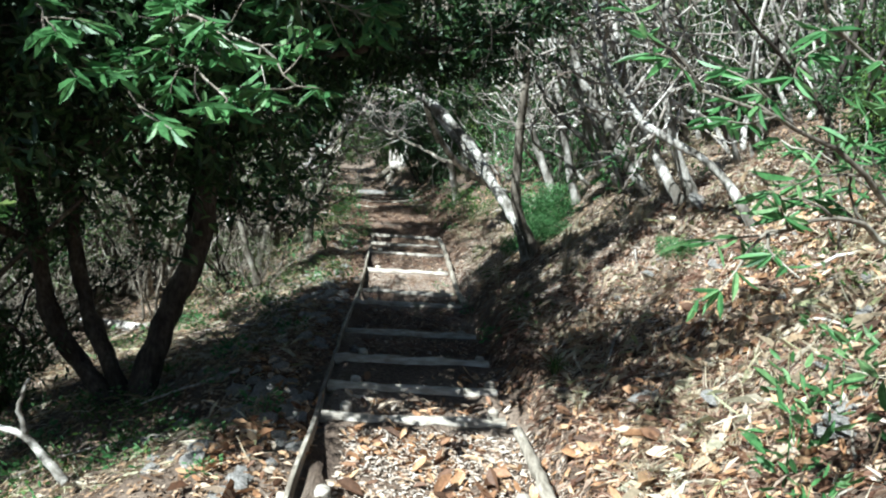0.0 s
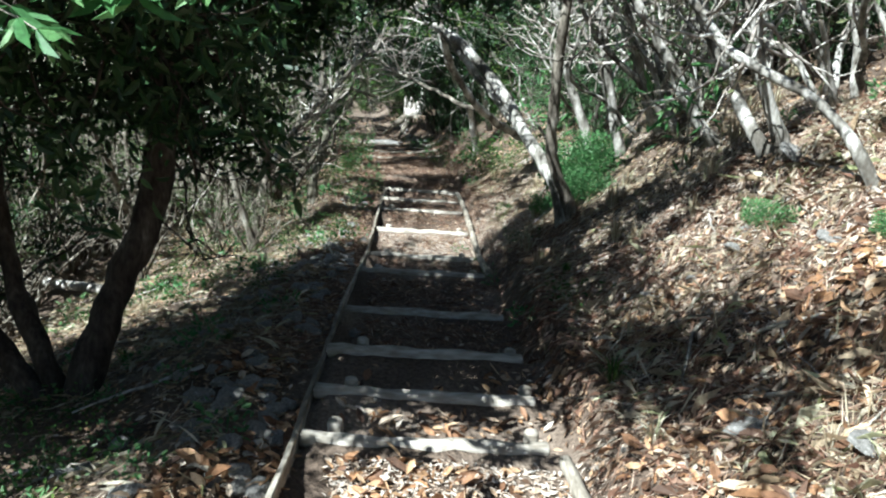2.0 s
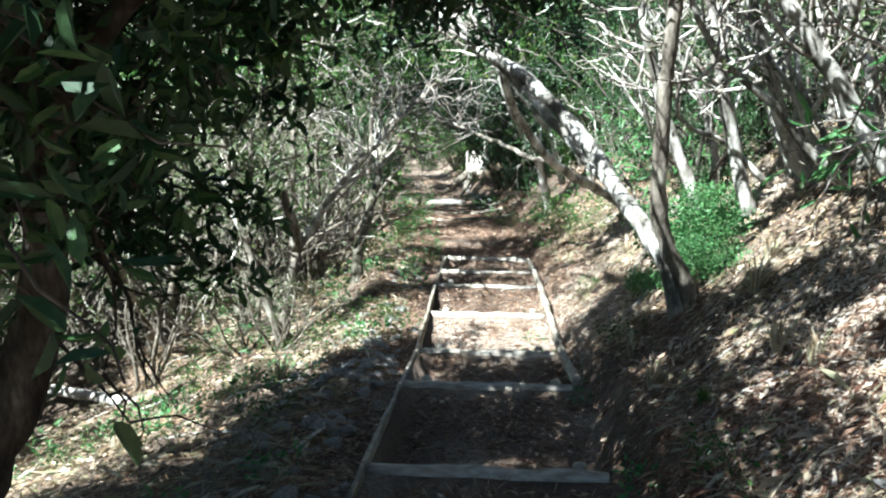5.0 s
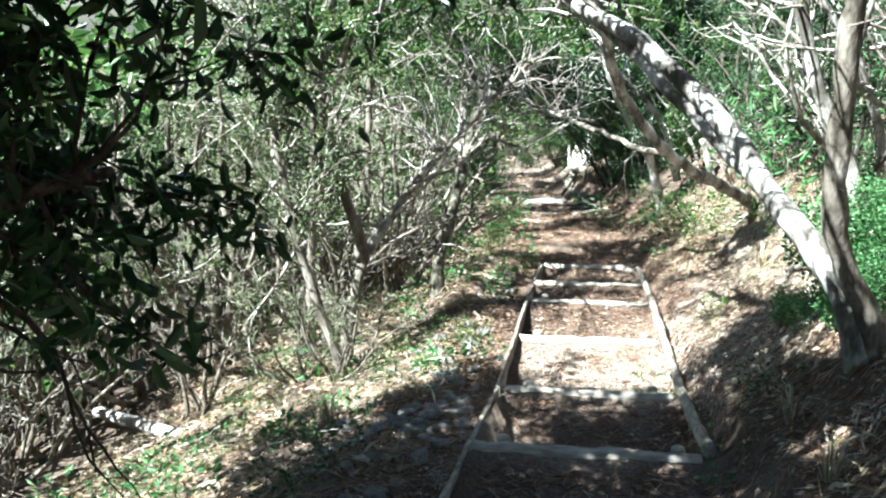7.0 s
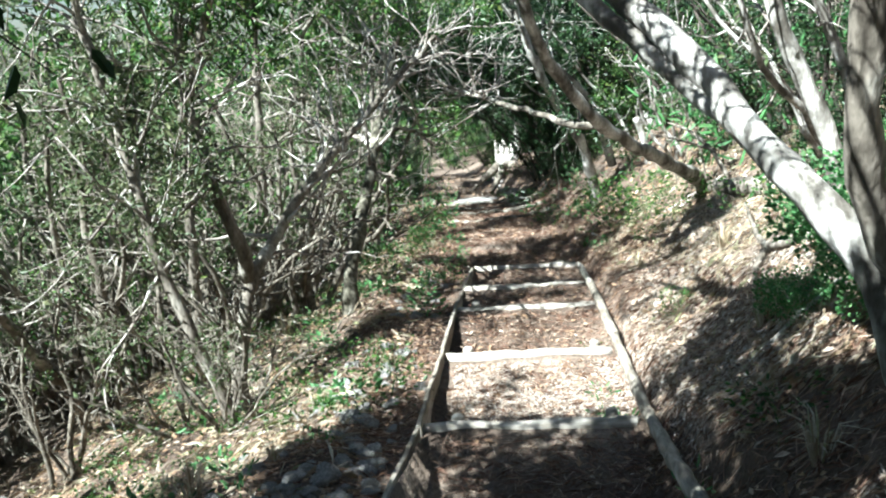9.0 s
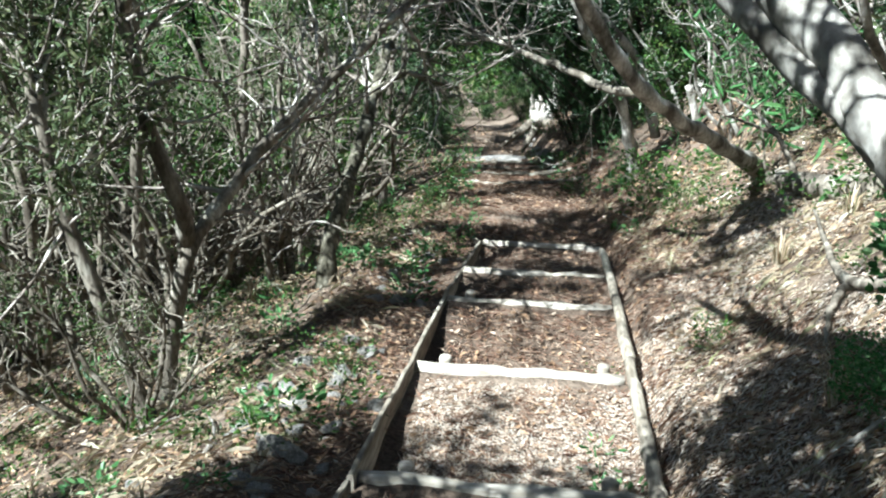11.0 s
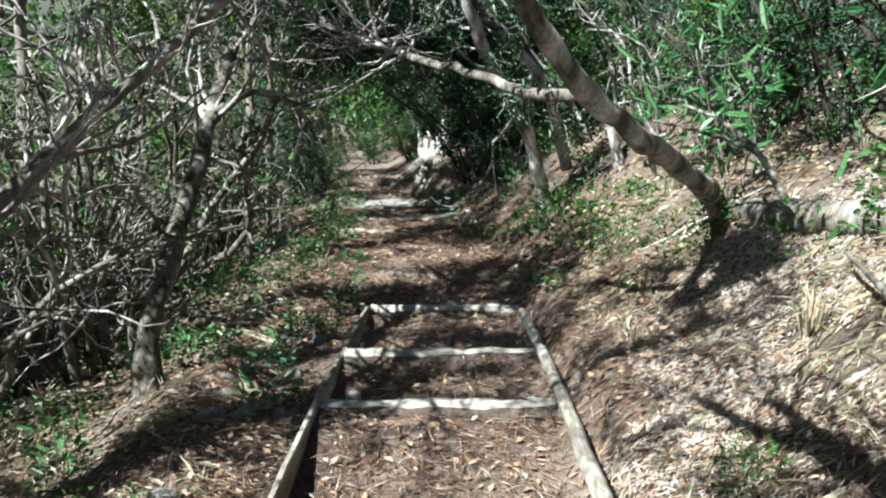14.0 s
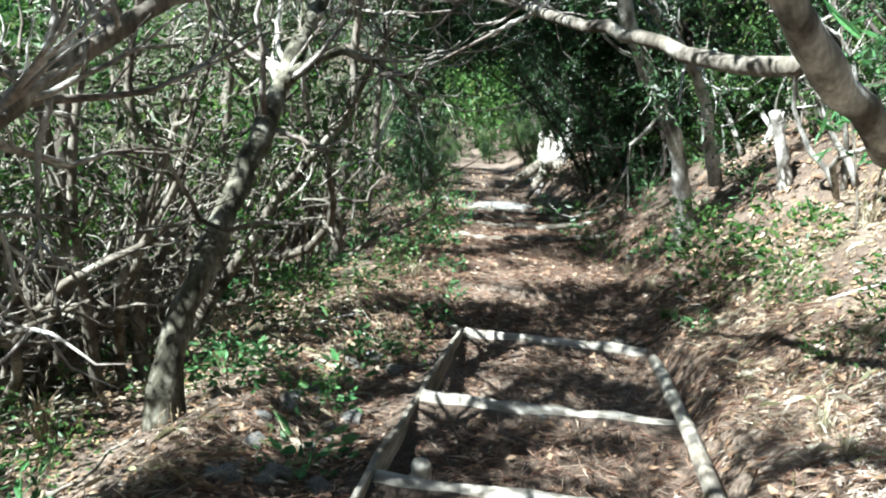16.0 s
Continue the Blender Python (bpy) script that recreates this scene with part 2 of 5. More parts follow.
# ---- lie of the land ----
STEPS = [(-0.40, 1.225), (0.975, 0.95), (1.475, 0.92), (2.04, 0.875), (3.10, 0.66), (4.705, 0.355), (6.13, 0.0), (7.37, -0.12), (8.61, -0.23), (9.50, -0.34), (11.0, -0.60)]
LINE_Y = np.array([-60, -20, -8, -3.6] + [s[0] for s in STEPS] + [17.5, 24, 45, 80, 200])
LINE_Z = np.array([9, 5.5, 2.9, 1.86] + [s[1] for s in STEPS] + [-1.29, -1.93, -3.9, -6.5, -14])


def trail_x(y):
    return np.interp(y, [-20, 11, 14, 17.5, 24, 45, 80], [0.3, 0, -0.28, -0.88, -1.85, -5.9, -14])


def tread(y):
    """Height of the trodden floor between the side boards."""
    z = np.interp(y, LINE_Y, LINE_Z)
    for (y0, z0), (y1, z1) in zip(STEPS, STEPS[1:]):
        k = (y > y0) & (y <= y1)
        z = np.where(k, z1 - 0.075 + 0.05 * (y - y0) / (y1 - y0), z)
    y0, z0 = STEPS[-1]
    z = np.where((y > y0) & (y < y0 + 1.2), np.minimum(z, z0 - 0.06 - (y - y0) * 0.07), z)
    return z


def waves(x, y, seed, scale):
    a = np.sin(x * 1.7 * scale + seed) * np.cos(y * 1.3 * scale + seed * 2.1) + np.sin((x * 0.8 - y * 1.1) * 2.3 * scale + seed * 3.3) * 0.6
    return a + np.sin((x * 1.9 + y * 0.7) * 4.1 * scale + seed * 5.7) * 0.35


def land(x, y):
    x, y = np.asarray(x, float), np.asarray(y, float)
    u = x - trail_x(y)
    line = np.interp(y, LINE_Y, LINE_Z)
    half = np.interp(y, [0, 10.9, 11.6, 30], [0.57, 0.57, 0.72, 0.6])
    steep = np.interp(y, [-4, 0, 2, 2.6, 4.6, 6.3, 7.4, 8.9, 11, 13, 16, 20], [0.45, 0.6, 0.75, 0.88, 0.93, 1.05, 0.72, 0.65, 0.7, 0.9, 0.7, 0.6])
    r = np.maximum(u - half, 0)
    right = steep * np.minimum(r, 1.6) + 0.50 * np.clip(r - 1.6, 0, 8) + 0.30 * np.clip(r - 9.6, 0, 30)
    right = right + 0.05 * np.exp(-((r - 0.1) / 0.15) ** 2)
    l = np.maximum(-u - half, 0)
    edge = np.interp(y, [7.6, 8.8, 12, 14], [0.4, 0.85, 0.85, 0.4])
    left = -(0.11 - 0.09 * np.clip((l - 0.3) / 0.4, 0, 1)) * np.clip(l / 0.06, 0, 1) * np.clip((11.2 - y) / 0.3, 0, 1) - 0.36 * np.clip(l - edge, 0, 9) - 0.25 * np.clip(l - 9.4, 0, 60)
    rough = 0.035 * waves(x, y, 1.0, 0.9) + 0.02 * waves(x, y, 4.0, 2.7) + 0.008 * waves(x, y, 2.0, 7.0)
    out = np.clip((np.abs(u) - half) / 0.4, 0, 1)
    clods = np.abs(waves(x, y, 6.0, 2.6)) * 0.05 + 0.022 * waves(x, y, 9.0, 6.0) - 0.045
    rough = rough + clods * np.clip((u - 0.8) / 0.4, 0, 1) * np.clip((3.4 - y) / 0.8, 0, 1) * np.clip((4.5 - u) / 1.0, 0, 1)
    far = np.clip(np.hypot(u, y - 8) / 25 - 1, 0, 3)
    z_out = line + right + left + rough * (0.25 + 0.75 * out) + far * 0.4 * waves(x, y, 3.0, 0.05)
    z_out = z_out + 0.46 * np.exp(-(x / 0.75) ** 2 - ((y - 19.1) / 1.2) ** 2) * np.clip((u - 0.5) / 0.3, 0, 1)
    inside = (u < half) & (u > -half - 0.02) & (y < 12.2) & (y > STEPS[0][0])
    floor = tread(y) + 0.25 * rough
    w = np.clip((u - 0.50) / 0.26, 0, 1) * (u > 0)
    w = w * w * (3 - 2 * w)
    stepped = (y < 12.2) & (y > STEPS[0][0]) & (u > 0) & (u < 0.8)
    return np.where(stepped, floor * (1 - w) + z_out * w, np.where(inside, floor, z_out))


def axis_steps(lo, fine_lo, fine_hi, hi, step):
    a = list(np.arange(fine_lo, fine_hi, step))
    d, p = step, fine_hi
    while p < hi:
        a.append(p)
        d *= 1.18
        p += d
    d, p = step, fine_lo - step
    while p > lo:
        a.insert(0, p)
        d *= 1.18
        p -= d
    return np.array(a)


gx, gy = axis_steps(-700, -4.5, 3.5, 700, 0.055), axis_steps(-500, -3.5, 14, 900, 0.055)
GX, GY = np.meshgrid(gx, gy)
GZ = np.maximum(land(GX, GY), -40)
buf = Buf()
idx = np.arange(GX.size).reshape(GX.shape)
buf.add(np.stack([GX.ravel(), GY.ravel(), GZ.ravel()], 1),
        np.stack([idx[:-1, :-1].ravel(), idx[:-1, 1:].ravel(), idx[1:, 1:].ravel(), idx[1:, :-1].ravel()], 1))
ground = tagged(new("ground", buf.mesh("ground", SOIL)), "hillside of dark soil under brown leaf litter", "ground", "", "structure")


def on_land(x, y):
    return float(land(x, y))


# ---- the stepped trail: edging boards, step logs, pegs ----
def plank(name, a, b, thick, tall, mat, label, category, group):
    """An edging board on its edge from a to b (top line), a little warped and worn."""
    a, b = np.array(a, float), np.array(b, float)
    n = 15
    line = np.linspace(a, b, n)
    line[1:-1] += rng.normal(size=(n - 2, 3)) * [0.004, 0, 0.005]
    way = (b - a) / np.linalg.norm(b - a)
    side = np.cross(way, [0, 0, 1])
    side /= np.linalg.norm(side)
    prof = [(-.5, -1), (.5, -1), (.5, -.03), (.32, 0), (-.32, 0), (-.5, -.03)]
    v = np.array([[p + side * thick * s + np.array([0, 0, tall * h]) for s, h in prof] for p in line - a]).reshape(-1, 3)
    k = len(prof)
    f = [(i * k + j, i * k + (j + 1) % k, (i + 1) * k + (j + 1) % k, (i + 1) * k + j) for i in range(n - 1) for j in range(k)]
    bb = Buf()
    bb.add(v, np.array(f))
    bb.f += [tuple(reversed(range(k))), tuple(range((n - 1) * k, n * k))]
    ob = new(name, bb.mesh(name, mat, False))
    ob.location = a
    return tagged(ob, label, category, group)


def rail_top(y):
    return float(np.interp(y, LINE_Y, LINE_Z)) + 0.012


for y0, y1 in ((-2.9, 0.9), (0.93, 6.02), (6.05, 10.98)):
    ys = [y0] + [s[0] for s in STEPS if y0 + 0.3 < s[0] < y1 - 0.3 and s[0] in (3.10, 8.61)] + [y1]
    for a, b in zip(ys, ys[1:]):
        plank("edging_board", (-0.575, a, rail_top(a)), (-0.575, b - 0.01, rail_top(b)), 0.028, 0.24, BOARD,
              "weathered timber edging board along the trail steps", "edging board", "edging boards")
plank("edging_board", (-0.60, 11.02, -0.60), (-1.02, 11.42, -0.625), 0.03, 0.12, BOARD, "short grey edging board at the end of the steps", "edging board", "edging boards")


def pole(name, pts, r0, r1, mat, label, category, group="", sides=10):
    bb = Buf()
    o = np.array(pts[0], float)
    line = bend(np.array(pts) - o, 16, 0.004)
    bb.tube(line, np.linspace(r0, r1, 16) * (1 + 0.05 * rng.normal(size=16)), sides, 0.03)
    ob = new(name, bb.mesh(name, mat))
    ob.location = o
    return tagged(ob, label, category, group)


for pts in (((0.60, 4.75, 0.36), (0.61, 6.1, 0.03)), ((0.62, 6.13, 0.01), (0.60, 7.5, -0.09)), ((0.60, 7.53, -0.09), (0.585, 9.0, -0.24), (0.565, 10.6, -0.51)), ((0.62, -0.35, 1.19), (0.62, 0.86, 0.95))):
    pole("edging_pole", pts, 0.036, 0.031, BOARD, "half-buried grey round pole edging the trail", "edging pole", "edging poles")


def step_log(y, z, x0, x1, pegs, drop=0.0):
    e = thing("step_log", (0, y, z), "pale weathered round log holding a trail step, pegged", "step log", "step logs")
    bb = Buf()
    n = 14
    line = np.stack([np.linspace(x0, x1, n), rng.normal(size=n) * 0.006, -0.038 + drop * np.linspace(0, 1, n) + rng.normal(size=n) * 0.004], 1)
    bb.tube(line, np.full(n, 0.043) * (1 + 0.05 * rng.normal(size=n)), 10, 0.03)
    part("log", bb, TIMBER, e)
    for px, ph in pegs:
        pb = Buf()
        r = 0.036
        ph -= 0.026
        ln = np.array([(px, 0.078, -0.30), (px + 0.004, 0.079, -0.1), (px, 0.078, ph - 0.012), (px, 0.078, ph)])
        pb.tube(ln, [r * 0.8, r, r, r * 0.85], 12, 0.02)
        part("peg", pb, TIMBER, e, "cut round wooden peg")
    return e


PEGS = [((-0.42, 0.05), (0.47, 0.05)), ((-0.41, 0.055), (0.49, 0.05)), ((-0.38, 0.03), (0.52, 0.035)), ((-0.36, 0.035), (0.50, 0.02)), ((0.44, 0.02),), ((-0.40, 0.02), (0.46, 0.02)),
        ((-0.38, 0.03), (0.44, 0.035)), ((-0.40, 0.035), (0.46, 0.045)), ((-0.41, 0.045), (0.47, 0.0)), ((-0.41, -0.01),), ((0.40, 0.03),)]
for (y, z), pg in zip(STEPS, PEGS):
    step_log(y, z, -0.553, 0.56, pg)


# ---- trees ----
def in_walk(p):
    """Which points lie in the room kept clear by walkers."""
    p = np.atleast_2d(p)
    floor = np.interp(p[:, 1], LINE_Y, LINE_Z)
    return (np.abs(p[:, 0] - trail_x(p[:, 1]) + 0.02) < 0.62) & (p[:, 2] < floor + 2.15) & (p[:, 1] < 9)


# gaps in the crowns, by the sunlit places on the ground below: x, y, z, radius
GAPS = ((1.5, 4.7, 1.2, 0.4), (1.2, 7.35, 0.3, 0.42), (1.5, 7.75, 0.55, 0.45), (0.8, 8.7, 1.05, 0.22), (1.6, 2.25, 1.6, 0.42), (1.45, 6.1, 0.95, 0.5), (2.1, 2.8, 2.05, 0.35), (0.4, 8.0, -0.2, 0.25),
        (1.55, 5.6, 1.3, 0.75), (1.2, 5.1, 1.15, 0.5), (-1.0, 0.15, 2.9, 0.75), (0.0, 0.6, 1.05, 0.6), (0.7, -0.6, 1.4, 0.7), (0.3, 6.85, 0.05, 0.5), (-2.6, 5.4, -0.3, 0.5),
        (-0.24, 19.0, -0.4, 0.65), (-0.8, 17.2, -1.2, 0.4), (-1.0, 18.6, -1.35, 0.3), (1.2, 3.6, 1.2, 0.22), (1.55, 3.1, 1.55, 0.2), (1.65, 4.1, 1.5, 0.2), (0.9, 4.1, 0.8, 0.15))


def in_gap(p):
    hit = np.zeros(len(p), bool)
    for x, y, z, r in GAPS:
        k = (p[:, 2] - z) / SUN_DIR.z
        hit |= (np.hypot(p[:, 0] - k * SUN_DIR.x - x, p[:, 1] - k * SUN_DIR.y - y) < r * rng.uniform(0.7, 1.15, len(p))) & (k > 0.6)
    return hit


def tree(name, stems, mat, label, category, twigs=40, twig_len=0.7, leaves=0, leaf_size=0.07, leaf_mat=None, group="", start=0.35, twig_mat=None, sub=3, wander=0.22, lift=0.06, leaf_width=0.35, leaf_floor=-99.0):
    """stems: (points, base radius, end radius). Each stem is a part; twigs and leaves grow along them."""
    p0, p1 = np.array(stems[0][0][0], float), np.array(stems[0][0][1], float)
    gap = p0[2] - on_land(p0[0], p0[1])
    if gap > 0.03:
        foot = p0 + (p0 - p1) / np.linalg.norm(p0 - p1) * gap * 0.6
        foot[2] = on_land(foot[0], foot[1])
        stems = [([tuple(foot), *stems[0][0]], *stems[0][1:])] + list(stems[1:])
    o = np.array(stems[0][0][0], float)
    e = thing(name, o, label, category, group)
    tw, lv = Buf(), []
    lens = [np.linalg.norm(np.diff(np.array(s[0]), axis=0), axis=1).sum() for s in stems]
    for k, (pts, r0, r1, *own) in enumerate(stems):
        n = max(12, int(lens[k] * 9))
        line = bend(np.array(pts) - o, n, 0.006)
        if k == 0 or np.linalg.norm(line[0]) < 0.12:
            line[0, 2] -= 0.15
        rad = np.linspace(r0, r1, n) * (1 + 0.06 * rng.normal(size=n))
        if k == 0:
            rad[:2] *= (1.35, 1.15)
        bb = Buf()
        bb.tube(line, rad, 10, 0.04)
        part("trunk" if k == 0 else "limb", bb, own[0] if own else mat, e)
        for _ in range(int(twigs * lens[k] / sum(lens)) + 1):
            i = int(n * rng.uniform(start, 0.99))
            i = min(i, n - 2)
            way = rng.normal(size=3) + (line[i + 1] - line[i]) / (np.linalg.norm(line[i + 1] - line[i]) + 1e-9) * 0.8
            ll = twig_len * rng.uniform(0.4, 1.3)
            tl = crooked(line[i], way, ll, 7, wander, lift)
            if in_walk(tl + o).any():
                continue
            rr = min(rad[i] * 0.45, 0.006 + 0.013 * ll)
            tw.tube(tl, np.linspace(rr, 0.003, 7), 5)
            for _ in range(sub):
                j = rng.integers(2, 7)
                t2 = crooked(tl[j], tl[j] - tl[j - 2] + rng.normal(size=3) * 0.12 * ll, ll * rng.uniform(0.3, 0.6), 5, 0.3, lift)
                tw.tube(t2, np.linspace(rr * 0.45, 0.002, 5), 4)
                lv.append(t2)
            lv.append(tl[3:])
    if tw.n:
        part("branchwork", tw, twig_mat or mat, e, "", "stuff")
    if leaves and lv:
        lb = Buf()
        nodes = np.concatenate(lv)
        p = nodes[rng.integers(0, len(nodes), leaves)] + rng.normal(size=(leaves, 3)) * leaf_size * 0.7
        p = p[~in_walk(p + o) & ~in_gap(p + o) & (p[:, 2] + o[2] > leaf_floor)]
        w = rng.normal(size=p.shape) + [0, 0, -0.35]
        lb.leaves(p, w, leaf_size * rng.uniform(0.6, 1.25, len(p)), leaf_width, full=leaf_size > 0.072)
        part("crown", lb, leaf_mat or LEAF, e, "", "stuff", False)
    return e


def up(pts, *more):
    """A line carried on by further offsets from its last point."""
    out = [tuple(p) for p in pts]
    for d in more:
        out.append(tuple(np.add(out[-1], d)))
    return out


tree("leaning_tree", [
    (up([(1.22, 4.6, 0.98), (1.02, 4.75, 1.37), (0.83, 4.95, 1.56), (0.7, 5.1, 1.8), (0.56, 5.25, 1.96), (0.39, 5.4, 2.14), (0.14, 5.6, 2.34), (-0.12, 5.8, 2.47)], (-0.3, 0.3, 0.25), (-0.5, 0.3, 0.5)), 0.066, 0.022),
    (up([(0.8, 4.97, 1.59), (0.62, 5.15, 1.8), (0.48, 5.3, 1.92), (0.27, 5.5, 2.15), (0.08, 5.7, 2.31), (-0.17, 5.9, 2.51)], (-0.3, 0.4, 0.4)), 0.038, 0.016),
], BARK_PALE, "pale mottled tree leaning over the trail from the bank", "tree", 55, 0.9, 1500, 0.06, LEAF, start=0.3, twig_mat=TWIG)
# its three side limbs and crown are added above view to shade the bank
tree("dark_stemmed_tree", [(up([(1.25, 4.6, 1.01), (1.05, 4.55, 1.39), (0.96, 4.5, 1.66), (0.97, 4.48, 1.91), (0.96, 4.45, 2.12), (0.95, 4.4, 2.42)], (0.0, -0.1, 0.6), (-0.1, -0.2, 0.8), (-0.1, -0.2, 0.6)), 0.052, 0.03),
    (((0.93, 4.3, 2.95), (0.3, 4.5, 3.3), (-0.4, 4.65, 3.5), (-1.2, 4.75, 3.6)), 0.03, 0.012),
    (((0.94, 4.32, 2.85), (0.4, 4.35, 3.3), (-0.2, 4.25, 3.5), (-0.7, 4.15, 3.6)), 0.03, 0.012),
    (((0.94, 4.32, 2.9), (0.5, 4.2, 3.3), (0.0, 4.4, 3.7), (-0.8, 4.5, 3.9)), 0.028, 0.012)], BARK_MID,
     "slim brown upright tree beside a leaning pale one", "tree", 95, 0.7, 10000, 0.075, LEAF_DARK, start=0.62, leaf_floor=2.75)
# crown kept above view and made dense so that it shades the bank
tree("leaning_tree", [
    (up([(1.75, 10.1, 0.4), (1.4, 9.5, 0.66), (0.95, 8.8, 0.97), (0.63, 8.5, 1.22), (0.46, 8.35, 1.44), (0.34, 8.3, 1.6), (0.2, 8.1, 1.82)], (-0.1, -0.2, 0.4), (-0.2, -0.1, 0.7)), 0.068, 0.03),
    ([(0.61, 8.6, 1.2), (0.44, 8.8, 1.18), (0.23, 9.2, 1.24), (-0.04, 9.6, 1.29), (-0.36, 10, 1.36), (-0.71, 10.3, 1.49), (-1.02, 10.6, 1.63)], 0.030, 0.013, BARK_MID),
], BARK_PALE, "pale lichen-spotted tree whose branch arches over the trail", "tree", 100, 0.75, 13000, 0.07, LEAF, start=0.5, twig_mat=TWIG, leaf_floor=1.95)
tree("forked_tree", [
    (up([(0.94, 13, -0.04), (0.83, 12.9, 0.37), (0.64, 12.8, 0.74), (0.42, 12.6, 1.09), (0.27, 12.4, 1.46), (0.18, 12.3, 1.68)], (-0.2, 0, 0.8), (-0.2, 0.1, 0.8)), 0.075, 0.03),
    (up([(1.24, 13.4, 0.02), (0.98, 13.2, 0.91), (0.7, 13, 1.22), (0.38, 12.8, 1.56)], (-0.4, 0, 0.5), (-0.3, 0, 0.7)), 0.06, 0.025),
], BARK_PALE, "pale forked tree beside the lower trail", "tree", 45, 0.9, 5000, 0.07, LEAF_DARK, start=0.3)
tree("tree_stub", [([(1.63, 12.7, 0.18), (1.56, 12.7, 0.46), (1.47, 12.7, 0.72)], 0.05, 0.045)], BARK_PALE, "short broken pale tree stub on the bank", "stub", 0)
tree("mossy_tree", [
    (up([(-1.54, 9, -0.34), (-1.55, 9.1, -0.07), (-1.46, 9.3, 0.27), (-1.4, 9.6, 0.62), (-1.35, 10, 1), (-1.33, 10.2, 1.21), (-1.29, 10.5, 1.43), (-1.22, 10.7, 1.64)], (0.1, 0.3, 0.6), (0.2, 0.2, 0.6)), 0.064, 0.026),
    (up([(-1.34, 9.9, 0.95), (-1.21, 10.1, 1.1), (-1.07, 10.2, 1.11), (-0.93, 10.3, 1)], (0.2, 0.1, -0.05)), 0.035, 0.012),
    (up([(-1.54, 9, -0.34), (-1.55, 9.1, -0.07), (-1.46, 9.3, 0.27), (-1.4, 9.6, 0.62), (-1.35, 10, 1), (-1.33, 10.2, 1.21), (-1.29, 10.5, 1.43), (-1.22, 10.7, 1.64)][5:], (-0.5, 0.2, 0.3), (-0.4, 0.1, 0.5)), 0.045, 0.015),
], BARK_MOSSY_SHADED, "dark mossy tree leaning towards the trail", "tree", 70, 0.9, 1400, 0.055, LEAF_OLIVE, start=0.35, twig_mat=TWIG)
# the last two limbs, above view, are added to cast shade on the steps
tree("forked_tree", [
    ([(-2.02, 7.45, -0.13), (-1.96, 7.5, 0.2), (-1.9, 7.6, 0.45), (-1.78, 7.9, 0.64), (-1.63, 8.1, 0.88), (-1.44, 8.4, 1.12), (-1.22, 8.7, 1.34), (-1.08, 8.9, 1.51)][:3] + up([(-2.02, 7.45, -0.13), (-1.96, 7.5, 0.2), (-1.9, 7.6, 0.45), (-1.78, 7.9, 0.64), (-1.63, 8.1, 0.88), (-1.44, 8.4, 1.12), (-1.22, 8.7, 1.34), (-1.08, 8.9, 1.51)][2:], (0.2, 0.25, 0.2), (0.3, 0.3, 0.3)), 0.058, 0.016),
    (up([(-1.93, 7.6, 0.41), (-1.9, 7.5, 0.74), (-2.01, 7.5, 0.95), (-2.05, 7.5, 1.2), (-2.14, 7.6, 1.45)], (-0.05, 0.0, 0.5), (0.1, 0.0, 0.6), (0.3, 0.1, 0.4)), 0.05, 0.02),
    (((-2.15, 7.6, 1.7), (-1.8, 7.4, 2.4), (-1.4, 7.2, 2.9), (-0.9, 7.1, 3.2), (-0.5, 7.0, 3.3)), 0.03, 0.012),
    (((-2.1, 7.6, 2.3), (-2.1, 8.1, 2.9), (-1.9, 8.6, 3.2)), 0.028, 0.012),
], BARK_MID, "pale grey forked tree below the trail edge", "tree", 130, 0.75, 12000, 0.06, LEAF, start=0.3, twig_mat=TWIG, leaf_floor=2.15)
tree("slim_tree", [(up([(-1.96, 7, -0.35), (-2.11, 7, 0.19), (-2.26, 7, 0.67), (-2.32, 7, 1.12), (-2.44, 7.1, 1.54), (-2.47, 7.1, 1.75)], (-0.1, 0, 0.6), (0.1, 0.1, 0.7)), 0.045, 0.02)], BARK_MID,
     "slim brown crooked tree below the trail", "tree", 60, 0.8, 7000, 0.055, LEAF_OLIVE, start=0.3, twig_mat=TWIG)
